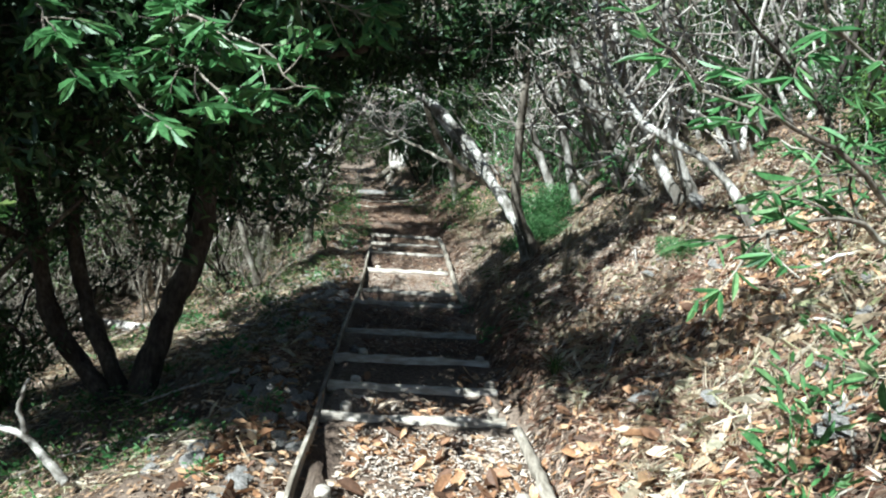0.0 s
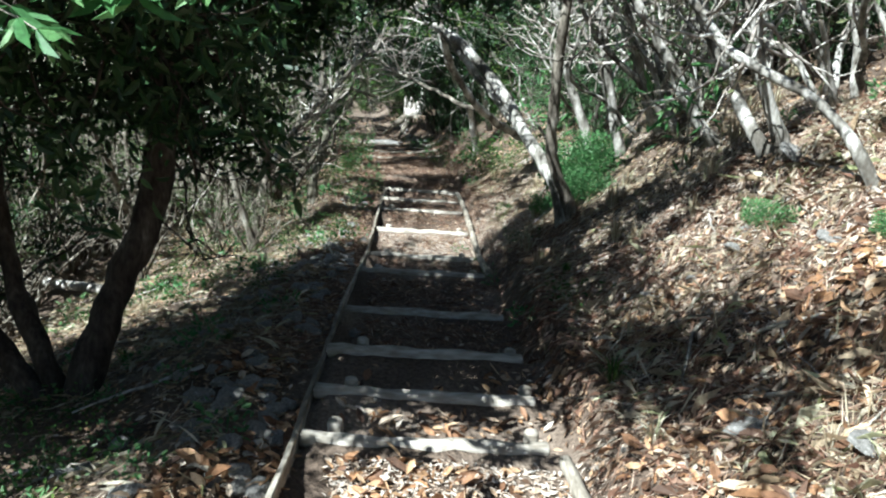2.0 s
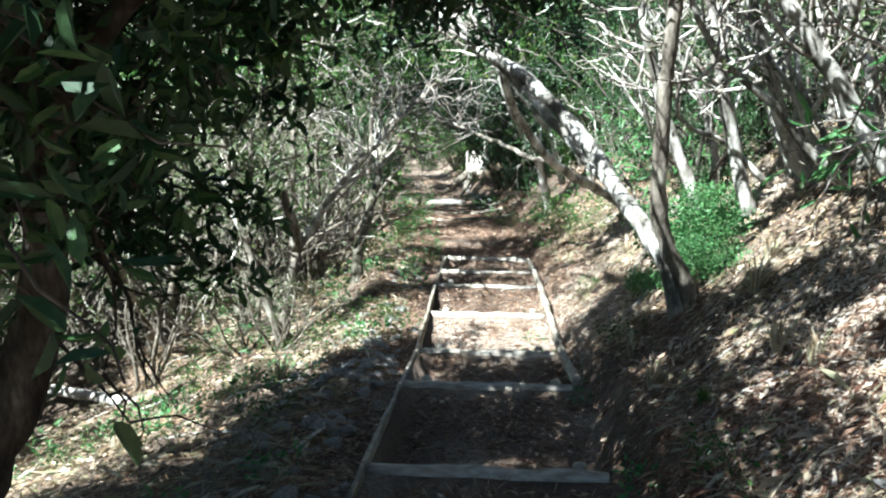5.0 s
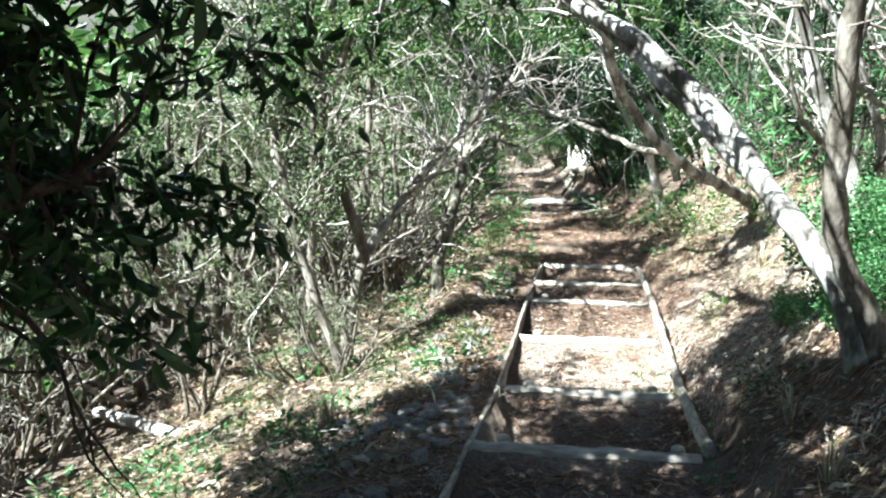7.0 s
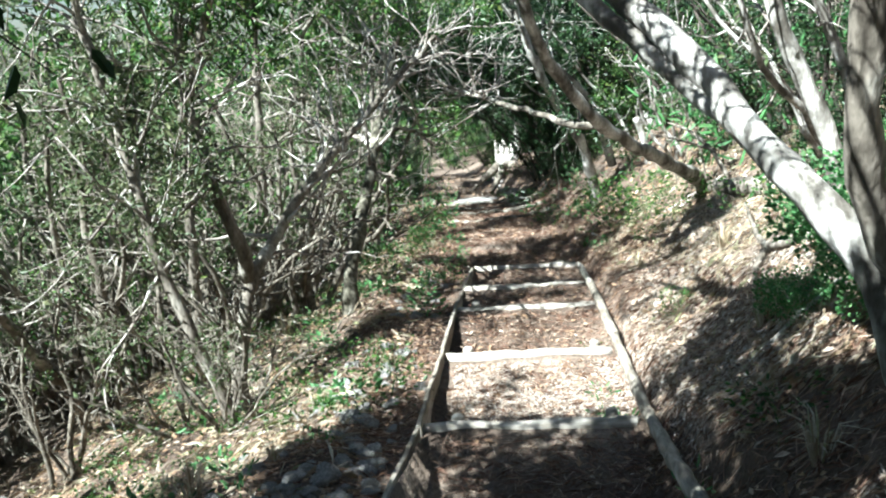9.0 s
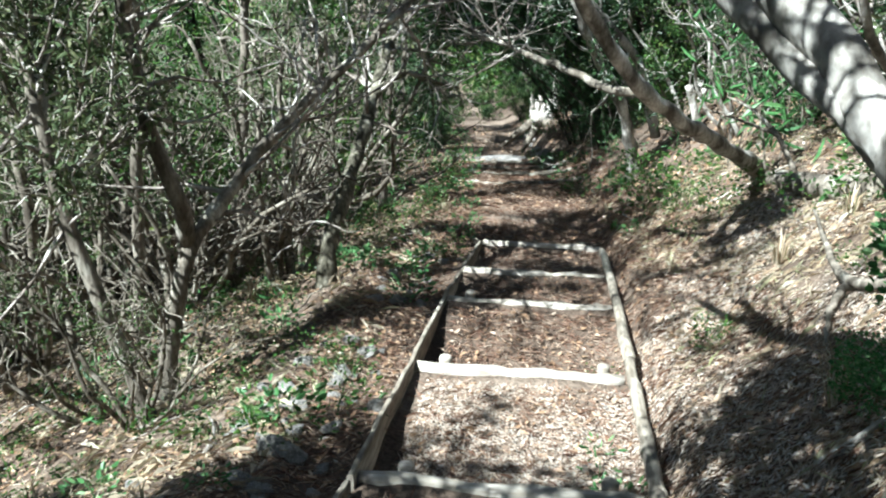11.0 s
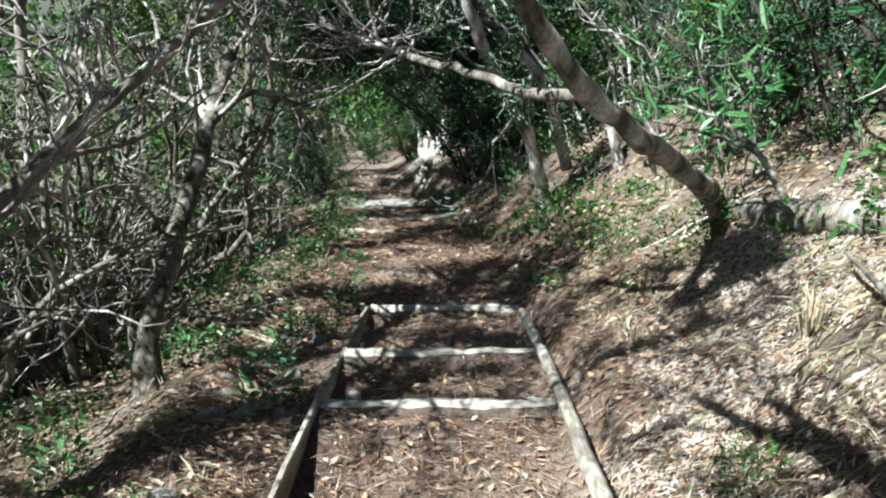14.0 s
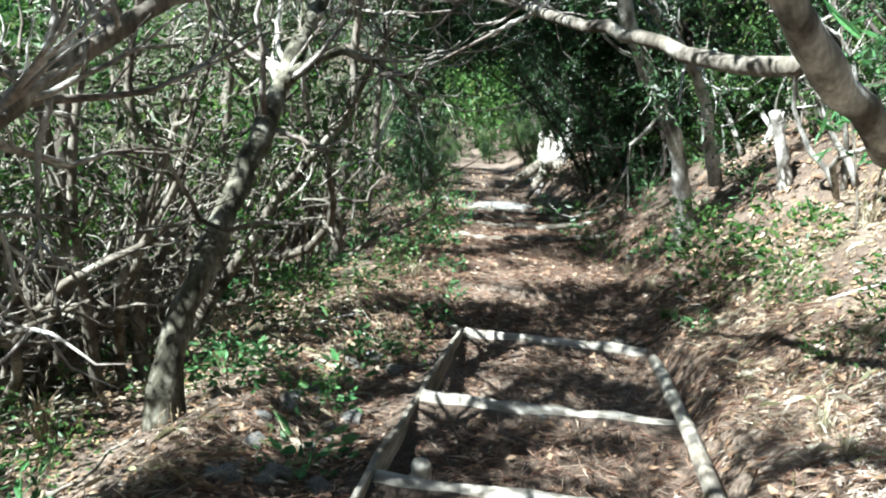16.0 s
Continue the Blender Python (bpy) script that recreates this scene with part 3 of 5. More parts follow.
# the highest limbs are out of view, added to shade bank, steps and lower leaves
shade = tree("shade_tree", [
    (up([(-1.94, 1.85, 0.38), (-1.86, 1.95, 0.73), (-1.76, 2.1, 1.11), (-1.6, 2.2, 1.46), (-1.52, 2.3, 1.82), (-1.56, 2.4, 2.24), (-1.7, 2.5, 2.82)], (0.1, 0.2, 0.6), (0.4, 0.4, 0.5)), 0.10, 0.05),
    (up([(-2.04, 1.85, 0.4), (-2.24, 1.9, 0.65), (-2.54, 2, 1.01), (-2.66, 2.1, 1.55), (-2.75, 2.2, 2.01), (-2.93, 2.3, 2.76)], (-0.2, 0.2, 0.8), (-0.2, 0.4, 0.6)), 0.075, 0.03),
    (up([(-2.02, 1.85, 0.4), (-2.1, 1.95, 0.72), (-2.31, 2.1, 0.99), (-2.48, 2.3, 1.51), (-2.58, 2.5, 1.97), (-2.75, 2.7, 2.55)], (0.0, 0.3, 0.8), (0.4, 0.4, 0.6)), 0.065, 0.03),
    (([(-1.94, 1.85, 0.38), (-1.86, 1.95, 0.73), (-1.76, 2.1, 1.11), (-1.6, 2.2, 1.46), (-1.52, 2.3, 1.82), (-1.56, 2.4, 2.24), (-1.7, 2.5, 2.82)][3], (-1.75, 2.7, 1.75), *[(-1.8, 3, 1.95), (-1.68, 3.2, 1.95), (-1.52, 3.4, 1.96), (-1.35, 3.6, 1.94)][1:3]), 0.05, 0.02),
    (([(-1.94, 1.85, 0.38), (-1.86, 1.95, 0.73), (-1.76, 2.1, 1.11), (-1.6, 2.2, 1.46), (-1.52, 2.3, 1.82), (-1.56, 2.4, 2.24), (-1.7, 2.5, 2.82)][5], (-1.2, 2.3, 2.7), (-0.8, 2.1, 2.95), (-0.3, 2.2, 3.05)), 0.05, 0.02),
    (([(-1.94, 1.85, 0.38), (-1.86, 1.95, 0.73), (-1.76, 2.1, 1.11), (-1.6, 2.2, 1.46), (-1.52, 2.3, 1.82), (-1.56, 2.4, 2.24), (-1.7, 2.5, 2.82)][5], (-1.5, 1.9, 2.55), (-1.45, 1.4, 2.75), (-1.35, 0.75, 2.95)), 0.045, 0.015),
    (([(-2.02, 1.85, 0.4), (-2.1, 1.95, 0.72), (-2.31, 2.1, 0.99), (-2.48, 2.3, 1.51), (-2.58, 2.5, 1.97), (-2.75, 2.7, 2.55)][4], (-2.4, 3.3, 2.8), (-2.0, 3.9, 3.3), (-1.6, 4.3, 3.5)), 0.045, 0.015),
    (([(-2.04, 1.85, 0.4), (-2.24, 1.9, 0.65), (-2.54, 2, 1.01), (-2.66, 2.1, 1.55), (-2.75, 2.2, 2.01), (-2.93, 2.3, 2.76)][4], (-3.2, 1.6, 2.5), (-3.5, 1.0, 2.8), (-3.6, 0.4, 3.1)), 0.045, 0.015),
    (([(-1.94, 1.85, 0.38), (-1.86, 1.95, 0.73), (-1.76, 2.1, 1.11), (-1.6, 2.2, 1.46), (-1.52, 2.3, 1.82), (-1.56, 2.4, 2.24), (-1.7, 2.5, 2.82)][6], (-1.5, 2.1, 3.2), (-1.3, 1.5, 3.4), (-1.15, 0.75, 3.5)), 0.045, 0.015),
    (([(-1.94, 1.85, 0.38), (-1.86, 1.95, 0.73), (-1.76, 2.1, 1.11), (-1.6, 2.2, 1.46), (-1.52, 2.3, 1.82), (-1.56, 2.4, 2.24), (-1.7, 2.5, 2.82)][6], (-1.5, 1.6, 3.3), (-1.3, 0.8, 3.8), (-0.9, 0.2, 4.1), (-0.4, -0.3, 4.3), (0.0, -0.5, 4.4)), 0.05, 0.015),
    (([(-1.94, 1.85, 0.38), (-1.86, 1.95, 0.73), (-1.76, 2.1, 1.11), (-1.6, 2.2, 1.46), (-1.52, 2.3, 1.82), (-1.56, 2.4, 2.24), (-1.7, 2.5, 2.82)][6], (-1.2, 2.6, 3.4), (-0.6, 2.5, 3.7), (-0.15, 2.3, 3.9), (0.3, 2.1, 4.05), (0.6, 1.9, 4.1)), 0.05, 0.015),
    (([(-2.04, 1.85, 0.4), (-2.24, 1.9, 0.65), (-2.54, 2, 1.01), (-2.66, 2.1, 1.55), (-2.75, 2.2, 2.01), (-2.93, 2.3, 2.76)][3], (-2.9, 1.5, 1.95), (-3.1, 1.0, 2.3), (-3.2, 0.6, 2.6)), 0.04, 0.015),
    (([(-2.04, 1.85, 0.4), (-2.24, 1.9, 0.65), (-2.54, 2, 1.01), (-2.66, 2.1, 1.55), (-2.75, 2.2, 2.01), (-2.93, 2.3, 2.76)][4], (-2.6, 1.4, 2.6), (-2.4, 0.8, 2.95), (-2.3, 0.5, 3.05)), 0.045, 0.015),
    (([(-2.04, 1.85, 0.4), (-2.24, 1.9, 0.65), (-2.54, 2, 1.01), (-2.66, 2.1, 1.55), (-2.75, 2.2, 2.01), (-2.93, 2.3, 2.76)][5], (-3.4, 1.4, 3.1), (-3.9, 0.6, 3.3), (-4.2, 0.0, 3.4)), 0.05, 0.015),
    (([(-2.04, 1.85, 0.4), (-2.24, 1.9, 0.65), (-2.54, 2, 1.01), (-2.66, 2.1, 1.55), (-2.75, 2.2, 2.01), (-2.93, 2.3, 2.76)][5], (-3.5, 2.4, 3.2), (-4.2, 1.8, 3.4), (-4.9, 1.5, 3.4)), 0.05, 0.015),
    (([(-2.02, 1.85, 0.4), (-2.1, 1.95, 0.72), (-2.31, 2.1, 0.99), (-2.48, 2.3, 1.51), (-2.58, 2.5, 1.97), (-2.75, 2.7, 2.55)][5], (-2.8, 3.5, 3.0), (-3.0, 4.2, 3.2), (-2.8, 4.7, 3.3)), 0.045, 0.015),
    (([(-2.02, 1.85, 0.4), (-2.1, 1.95, 0.72), (-2.31, 2.1, 0.99), (-2.48, 2.3, 1.51), (-2.58, 2.5, 1.97), (-2.75, 2.7, 2.55)][5], (-3.1, 3.4, 3.0), (-3.7, 3.9, 3.2), (-4.3, 4.2, 3.2)), 0.05, 0.015),
    (([(-1.94, 1.85, 0.38), (-1.86, 1.95, 0.73), (-1.76, 2.1, 1.11), (-1.6, 2.2, 1.46), (-1.52, 2.3, 1.82), (-1.56, 2.4, 2.24), (-1.7, 2.5, 2.82)][6], (-1.35, 2.0, 3.4), (-1.1, 1.6, 3.7), (-0.8, 1.2, 3.95)), 0.045, 0.015),
    (([(-1.94, 1.85, 0.38), (-1.86, 1.95, 0.73), (-1.76, 2.1, 1.11), (-1.6, 2.2, 1.46), (-1.52, 2.3, 1.82), (-1.56, 2.4, 2.24), (-1.7, 2.5, 2.82)][6], (-1.2, 2.8, 3.2), (-0.8, 3.0, 3.4), (-0.4, 3.1, 3.5)), 0.045, 0.015),
    (((-1.2, 2.6, 3.4), (-0.6, 3.2, 3.12), (0.0, 3.6, 2.98), (0.5, 3.8, 2.95)), 0.03, 0.012),
    (((-1.2, 2.8, 3.2), (-0.8, 3.6, 2.95), (-0.3, 4.2, 2.85), (0.1, 4.6, 2.8)), 0.03, 0.012),
    (((-1.35, 2.0, 3.4), (-0.7, 2.9, 3.2), (-0.2, 3.2, 3.1), (0.3, 3.2, 3.1)), 0.03, 0.012),
    (((-1.7, 2.5, 2.82), (-2.0, 1.9, 3.5), (-2.4, 1.3, 4.0), (-2.9, 0.8, 4.3)), 0.05, 0.015),
    (((-1.7, 2.5, 2.82), (-2.3, 2.3, 3.6), (-2.8, 2.0, 4.1), (-3.3, 1.6, 4.4)), 0.05, 0.015),
    (((-1.7, 2.5, 2.82), (-1.8, 1.9, 3.7), (-1.9, 1.3, 4.2), (-2.0, 0.8, 4.6)), 0.05, 0.015),
    (((-2.93, 2.3, 2.76), (-3.3, 1.8, 3.6), (-3.7, 1.2, 4.1), (-4.1, 0.9, 4.4)), 0.05, 0.015),
    (((-2.93, 2.3, 2.76), (-3.2, 1.2, 3.3), (-3.2, 0.2, 3.7), (-3.0, -0.5, 3.8)), 0.045, 0.015),
    (((-2.93, 2.3, 2.76), (-2.6, 0.9, 3.7), (-2.4, 0.1, 4.0), (-2.4, -0.4, 4.1)), 0.045, 0.015),
    (((-2.75, 2.7, 2.55), (-2.9, 2.8, 3.5), (-2.7, 3.0, 4.0), (-2.3, 3.2, 4.3)), 0.045, 0.015),
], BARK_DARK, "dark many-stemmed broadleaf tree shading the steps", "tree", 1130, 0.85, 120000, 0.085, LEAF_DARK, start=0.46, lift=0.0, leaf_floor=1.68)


def spray(e, lines, per, size, mat, label, width=0.3):
    """Leafy sprays on a tree: each line is a thin branch with whorls of drooping leaves on its side shoots."""
    o = np.array(e.location)
    for pts in lines:
        b, lb = Buf(), Buf()
        line = bend(np.array(pts) - o, 12, 0.01)
        b.tube(line, np.linspace(0.013, 0.004, 12), 6)
        for k in range(per):
            i = rng.integers(3, 12)
            sh = crooked(line[i], line[i] - line[i - 2] + rng.normal(size=3) * 0.12, rng.uniform(0.1, 0.3), 5, 0.25, 0.0)
            b.tube(sh, np.linspace(0.005, 0.002, 5), 4)
            n = rng.integers(8, 14)
            a = rng.uniform(0, 6.283, n)
            w = np.column_stack([np.cos(a), np.sin(a), rng.uniform(-0.9, 0.15, n)]) + (sh[4] - sh[3]) * 8
            p = sh[rng.integers(2, 5, n)]
            lb.leaves(p, w, size * rng.uniform(0.7, 1.2, n), width, 0.2, full=True)
        part("spray", b, BARK_MID, e)
        part("foliage", lb, mat, e, label, "stuff", False)


# sprays take a lighter leaf colour than the crown, for the sun on them
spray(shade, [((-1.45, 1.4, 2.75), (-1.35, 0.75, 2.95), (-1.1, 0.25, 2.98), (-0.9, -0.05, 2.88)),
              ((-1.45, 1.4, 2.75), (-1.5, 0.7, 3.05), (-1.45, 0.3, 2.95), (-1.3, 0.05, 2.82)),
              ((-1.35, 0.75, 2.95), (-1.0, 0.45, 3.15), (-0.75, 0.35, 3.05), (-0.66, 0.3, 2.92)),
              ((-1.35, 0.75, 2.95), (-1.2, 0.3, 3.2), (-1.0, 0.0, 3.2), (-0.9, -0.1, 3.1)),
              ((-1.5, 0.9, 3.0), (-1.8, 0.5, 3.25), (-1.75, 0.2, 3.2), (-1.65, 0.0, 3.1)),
              ((-1.2, 1.1, 3.2), (-0.8, 0.7, 3.35), (-0.5, 0.5, 3.3), (-0.35, 0.45, 3.25))], 10, 0.115, LEAF_FRESH, "glossy drooping leaves, lighter green to look sunlit")
for stem in ([(1.85, 5.4, 1.25), (1.68, 5.4, 1.73), (1.54, 5.4, 2.23), (1.44, 5.4, 2.62)], [(1.81, 7, 1.16), (1.56, 7, 1.72), (1.43, 7, 2.07), (1.29, 7, 2.54)], [(2.15, 2.7, 2.01), (2.02, 2.7, 2.2), (1.93, 2.7, 2.38), (1.83, 2.7, 2.63)], [(2.12, 2.8, 1.94), (1.95, 2.9, 2.15), (1.85, 3, 2.37), (1.72, 3.1, 2.6), (1.61, 3.2, 2.79)], [(2.23, 4, 1.74), (1.96, 4, 2.01), (1.83, 4, 2.22), (1.67, 4, 2.45), (1.47, 4, 2.68)], [(2.14, 5, 1.53), (1.88, 5, 1.9), (1.72, 5, 2.33), (1.58, 5, 2.69)], [(2.27, 1.8, 1.99), (2.12, 1.9, 2.23), (1.98, 2, 2.44), (1.75, 2.2, 2.52), (1.55, 2.4, 2.63)]):
    d = np.subtract(stem[-1], stem[-2])
    tree("bank_tree", [(up(stem, d * 1.2 + [0, 0, 0.2], d + [0.1, 0.1, 0.4]), 0.058 if stem[0][1] > 3.5 else 0.046 if stem[0][1] > 2.5 else 0.035, 0.02)], BARK_PALE,
         "slim white-barked tree slanting out of the bank", "tree", 26, 0.8, 250, 0.06, LEAF_OLIVE, "white trees on the bank", 0.3, TWIG)

for x, y, over in ((1.0, 17.4, 3.4), (1.3, 20.5, 4.0), (0.6, 23.0, 4.2), (1.5, 15.9, 3.0), (1.9, 17.0, 2.6), (1.1, 19.4, 3.2)):
    g = on_land(x, y)
    tree("arching_tree", [
        (((x, y, g), (x - 0.1, y, g + 0.8), (x - 0.4, y, g + 1.4), (x - over * 0.4, y - 0.1, g + 1.85), (x - over * 0.75, y - 0.2, g + 2.0), (x - over, y - 0.2, g + 1.75)), 0.07, 0.02),
        (((x - 0.3, y, g + 1.5), (x - 0.2, y - 0.3, g + 2.2), (x - 0.6, y - 0.5, g + 3.0), (x - 1.0, y - 0.5, g + 3.6)), 0.05, 0.02),
        (((x - 0.1, y, g + 0.9), (x + 0.6, y - 0.2, g + 1.8), (x + 1.0, y - 0.3, g + 2.6)), 0.04, 0.015),
    ], BARK_DARK, "dark leafy tree arching over the lower trail", "tree", 100, 0.75, 17000, 0.085, LEAF_DARK, "trees arching over the trail", 0.3, lift=0.0)

def leaf_arch(y, right, left, crest, n, mat, label):
    """A tree whose limbs bow over the lower trail and hang down on its far side."""
    g = on_land(right, y)
    h = on_land(left, y)
    return tree("arching_tree", [
        (((right, y, g), (right - 0.05, y, g + 0.5), (right - 0.3, y, crest - 0.35), (right - 0.8, y, crest), ((right + left) / 2, y + 0.1, crest + 0.12), (left + 0.4, y, crest - 0.1), (left, y, crest - 0.6), (left - 0.1, y, h + 0.3)), 0.06, 0.02),
        (((right - 0.1, y, g + 0.7), (right - 0.5, y - 0.4, crest + 0.2), (right - 1.2, y - 0.6, crest + 0.5), (left + 0.4, y - 0.6, crest + 0.4), (left - 0.2, y - 0.5, crest)), 0.045, 0.015),
        (((right, y, g + 0.4), (right + 0.5, y - 0.3, g + 1.0), (right + 0.7, y - 0.4, g + 1.8), (right + 0.5, y - 0.4, g + 2.5)), 0.05, 0.015),
        (((right, y, g + 0.3), (right + 0.2, y + 0.4, g + 1.0), (right, y + 0.5, g + 1.9), (right - 0.6, y + 0.4, g + 2.4)), 0.05, 0.015),
    ], BARK_DARK, label, "tree", 130, 0.5, n, 0.08, mat, "trees arching over the trail", 0.22, lift=-0.02)


leaf_arch(20.0, 0.75, -2.7, 0.9, 18000, LEAF_DARK, "dark leafy tree bowed low over the lower trail")
leaf_arch(22.2, 0.5, -3.2, 0.75, 15000, LEAF_DARK, "dark leafy tree bowed over the end of the trail")

# tall trees added below the trail; their tops, out of view, dapple it with shade
for x, y, h, n in ((-2.7, 8.3, 3.6, 5200), (-2.6, 9.9, 3.7, 6000), (-2.8, 12.3, 3.6, 6500), (-3.2, 14.6, 3.6, 6500), (-3.9, 17.4, 3.6, 6000), (-2.1, 13.4, 3.5, 5500), (-2.4, 15.7, 3.5, 5500)):
    g = on_land(x, y)
    top = g + h
    tree("tall_thicket_tree", [
        (((x, y, g), (x + 0.1, y, g + 1.2), (x + 0.15, y + 0.1, g + 2.2), (x + 0.3, y + 0.1, top), (x + 0.5, y + 0.2, top + 0.7)), 0.05, 0.02),
        (((x + 0.2, y + 0.1, top - 0.5), (x + 0.7, y - 0.2, top), (x + 1.2, y - 0.3, top + 0.3)), 0.03, 0.012),
        (((x + 0.25, y + 0.1, top - 0.3), (x + 0.5, y + 0.6, top + 0.2), (x + 0.8, y + 1.1, top + 0.4)), 0.03, 0.012),
    ], BARK_MID, "added slender grey tree, its leafy top dappling the trail", "tree", 60, 0.8, n, 0.075, LEAF, "tall trees below the trail", 0.5, leaf_floor=top - 1.1)


def cane(x, y, tall, tilt, n):
    g = on_land(x, y)
    return tree("long_leaved_plant", [
        (((x, y, g), (x + tilt * 0.3, y, g + tall * 0.45), (x + tilt * 0.75, y - 0.05, g + tall * 0.8), (x + tilt, y - 0.1, g + tall)), 0.009, 0.004),
        (((x + 0.05, y, g), (x + 0.12, y + 0.1, g + tall * 0.4), (x + 0.1, y + 0.15, g + tall * 0.9)), 0.008, 0.003),
    ], BARK_MID, "bright green young plant with long narrow leaves", "plant", 16, 0.3, n, 0.17, LEAF_FRESH, "long-leaved plants on the bank", 0.35, leaf_width=0.17)


spray(cane(1.75, -1.2, 0.95, -0.4, 30), [((1.5, -1.25, 2.5), (1.15, -1.4, 2.9), (0.8, -1.5, 3.1), (0.55, -1.55, 3.15)), ((1.35, -1.3, 2.65), (1.05, -1.45, 2.85), (0.8, -1.5, 2.8)),
      ((1.5, -1.25, 2.6), (1.15, -1.4, 3.15), (0.85, -1.5, 3.35))], 8, 0.085, LEAF_FRESH, "bright narrow leaves", 0.18)
for args in ((1.75, 9.9, 1.0, -0.3, 130), (2.0, 8.4, 0.5, 0.1, 60), (2.2, 10.8, 1.2, -0.2, 130), (1.7, 11.2, 1.1, -0.3, 110), (2.5, 9.2, 1.2, 0.1, 110), (1.9, 3.9, 0.7, 0.0, 60), (2.4, 1.0, 0.8, -0.2, 80)):
    cane(*args)

# ---- thickets ----
def bush(name, height, spread, stems, twigs, leaves, leaf_size, mat, leaf_mat, label, category, group, lean=(0, 0), leaf_width=0.35, low=0.3, leafy_from=0.0):
    """A many-stemmed shrub about its own base: stems fan out, wander and fork."""
    e = thing(name, (0, 0, 0), label, category, group)
    tw, nodes = Buf(), []
    for _ in range(stems):
        a = rng.uniform(0, 6.283)
        base = np.array([math.cos(a), math.sin(a), 0]) * rng.uniform(0, 0.22) - [0, 0, 0.12]
        way = np.array([math.cos(a) * spread + lean[0], math.sin(a) * spread + lean[1], 1.0])
        n = 11
        h = height * rng.uniform(0.65, 1.1)
        line = crooked(base, way, h, n, 0.19, 0.06)
        r = 0.012 + 0.011 * h * rng.uniform(0.5, 1.2)
        bb = Buf()
        bb.tube(line, np.linspace(r, r * 0.3, n), 7, 0.05)
        part("stem", bb, mat, e)
        for _ in range(twigs):
            i = rng.integers(int(n * low), n)
            ll = rng.uniform(0.25, 0.75) * height * 0.32
            tl = crooked(line[i], rng.normal(size=3) * 0.8 + way / np.linalg.norm(way) * 0.7, ll, 6, 0.3, 0.08)
            tw.tube(tl, np.linspace(min(r * 0.5, 0.011), 0.0025, 6), 4)
            for _ in range(2):
                j = rng.integers(1, 6)
                t2 = crooked(tl[j], rng.normal(size=3), ll * rng.uniform(0.3, 0.7), 4, 0.35, 0.05)
                tw.tube(t2, np.linspace(0.0045, 0.002, 4), 3)
                nodes.append(t2)
            nodes.append(tl[2:])
    part("branchwork", tw, BARK_DARK if mat is BARK_DARK else BARK_MID if mat is BARK_THICKET else TWIG, e, "", "stuff")
    nodes = np.concatenate(nodes)
    if leaves:
        lb = Buf()
        crown = nodes[nodes[:, 2] > leafy_from * height]
        k = crown[rng.integers(0, len(crown), leaves)]
        lb.leaves(k + rng.normal(size=k.shape) * leaf_size * 0.8, rng.normal(size=k.shape) + [0, 0, -0.2], leaf_size * rng.uniform(0.6, 1.3, leaves), leaf_width)
        part("foliage", lb, leaf_mat, e, "", "stuff", False)
    return e


def put(ob, x, y, turn, size, sink=0.0):
    m = pose(x, y, on_land(x, y) - sink, 0, 0, turn) @ Matrix.Diagonal((size, size, size * rng.uniform(0.9, 1.1), 1))
    return copy_thing(ob, m)


def first(ob, x, y, turn=0, size=1.0):
    ob.matrix_basis = pose(x, y, on_land(x, y), 0, 0, turn)
    return ob


GROUP_L, GROUP_R, GROUP_F = "grey thicket shrubs", "white-stemmed shrubs on the bank", "leafy shrubs"
grey = [first(bush("thicket_shrub", 2.3, 0.4, 7, 12, 800, 0.052, BARK_THICKET, LEAF_OLIVE, "grey tangled shrub with few olive leaves", "shrub", GROUP_L, (0.15, 0), leafy_from=0.55), -3.2, 9.6),
        first(bush("thicket_shrub", 1.9, 0.55, 7, 12, 850, 0.055, BARK_THICKET, LEAF, "grey tangled shrub with few green leaves", "shrub", GROUP_L, (0.1, 0.1), leafy_from=0.5), -2.9, 11.2),
        first(bush("thicket_shrub", 2.7, 0.32, 6, 13, 950, 0.055, BARK_THICKET, LEAF_OLIVE, "grey crooked shrub with a thin leafy top", "shrub", GROUP_L, (0.2, -0.1), leafy_from=0.6), -3.6, 12.6)]
white = [first(bush("bank_shrub", 2.4, 0.22, 4, 7, 420, 0.055, BARK_PALE, LEAF_OLIVE, "white-stemmed bare shrub on the bank", "shrub", GROUP_R, (-0.35, 0)), 3.0, 6.0),
         first(bush("bank_shrub", 2.0, 0.35, 5, 7, 320, 0.05, BARK_PALE, LEAF_OLIVE, "white-stemmed twiggy shrub on the bank", "shrub", GROUP_R, (-0.3, 0.1)), 2.9, 3.8)]
lush = [first(bush("leafy_shrub", 2.3, 0.55, 6, 8, 5200, 0.058, BARK_DARK, LEAF, "dense green leafy shrub", "shrub", GROUP_F, low=0.15), -5.6, 12.5),
        first(bush("leafy_shrub", 2.6, 0.45, 6, 8, 5600, 0.062, BARK_DARK, LEAF_DARK, "dense dark green leafy shrub", "shrub", GROUP_F, low=0.15), 1.4, 17.6)]


def scatter(x0, x1, y0, y1, gap, jitter=0.45):
    """Places on a jittered lattice, given across and along the trail."""
    out = []
    for yy in np.arange(y0, y1, gap):
        for uu in np.arange(x0, x1, gap):
            u, y = uu + rng.uniform(-jitter, jitter) * gap, yy + rng.uniform(-jitter, jitter) * gap
            out.append((u + float(trail_x(y)), y))
    return out


def pick(kinds, weights):
    return kinds[rng.choice(len(kinds), p=weights)]


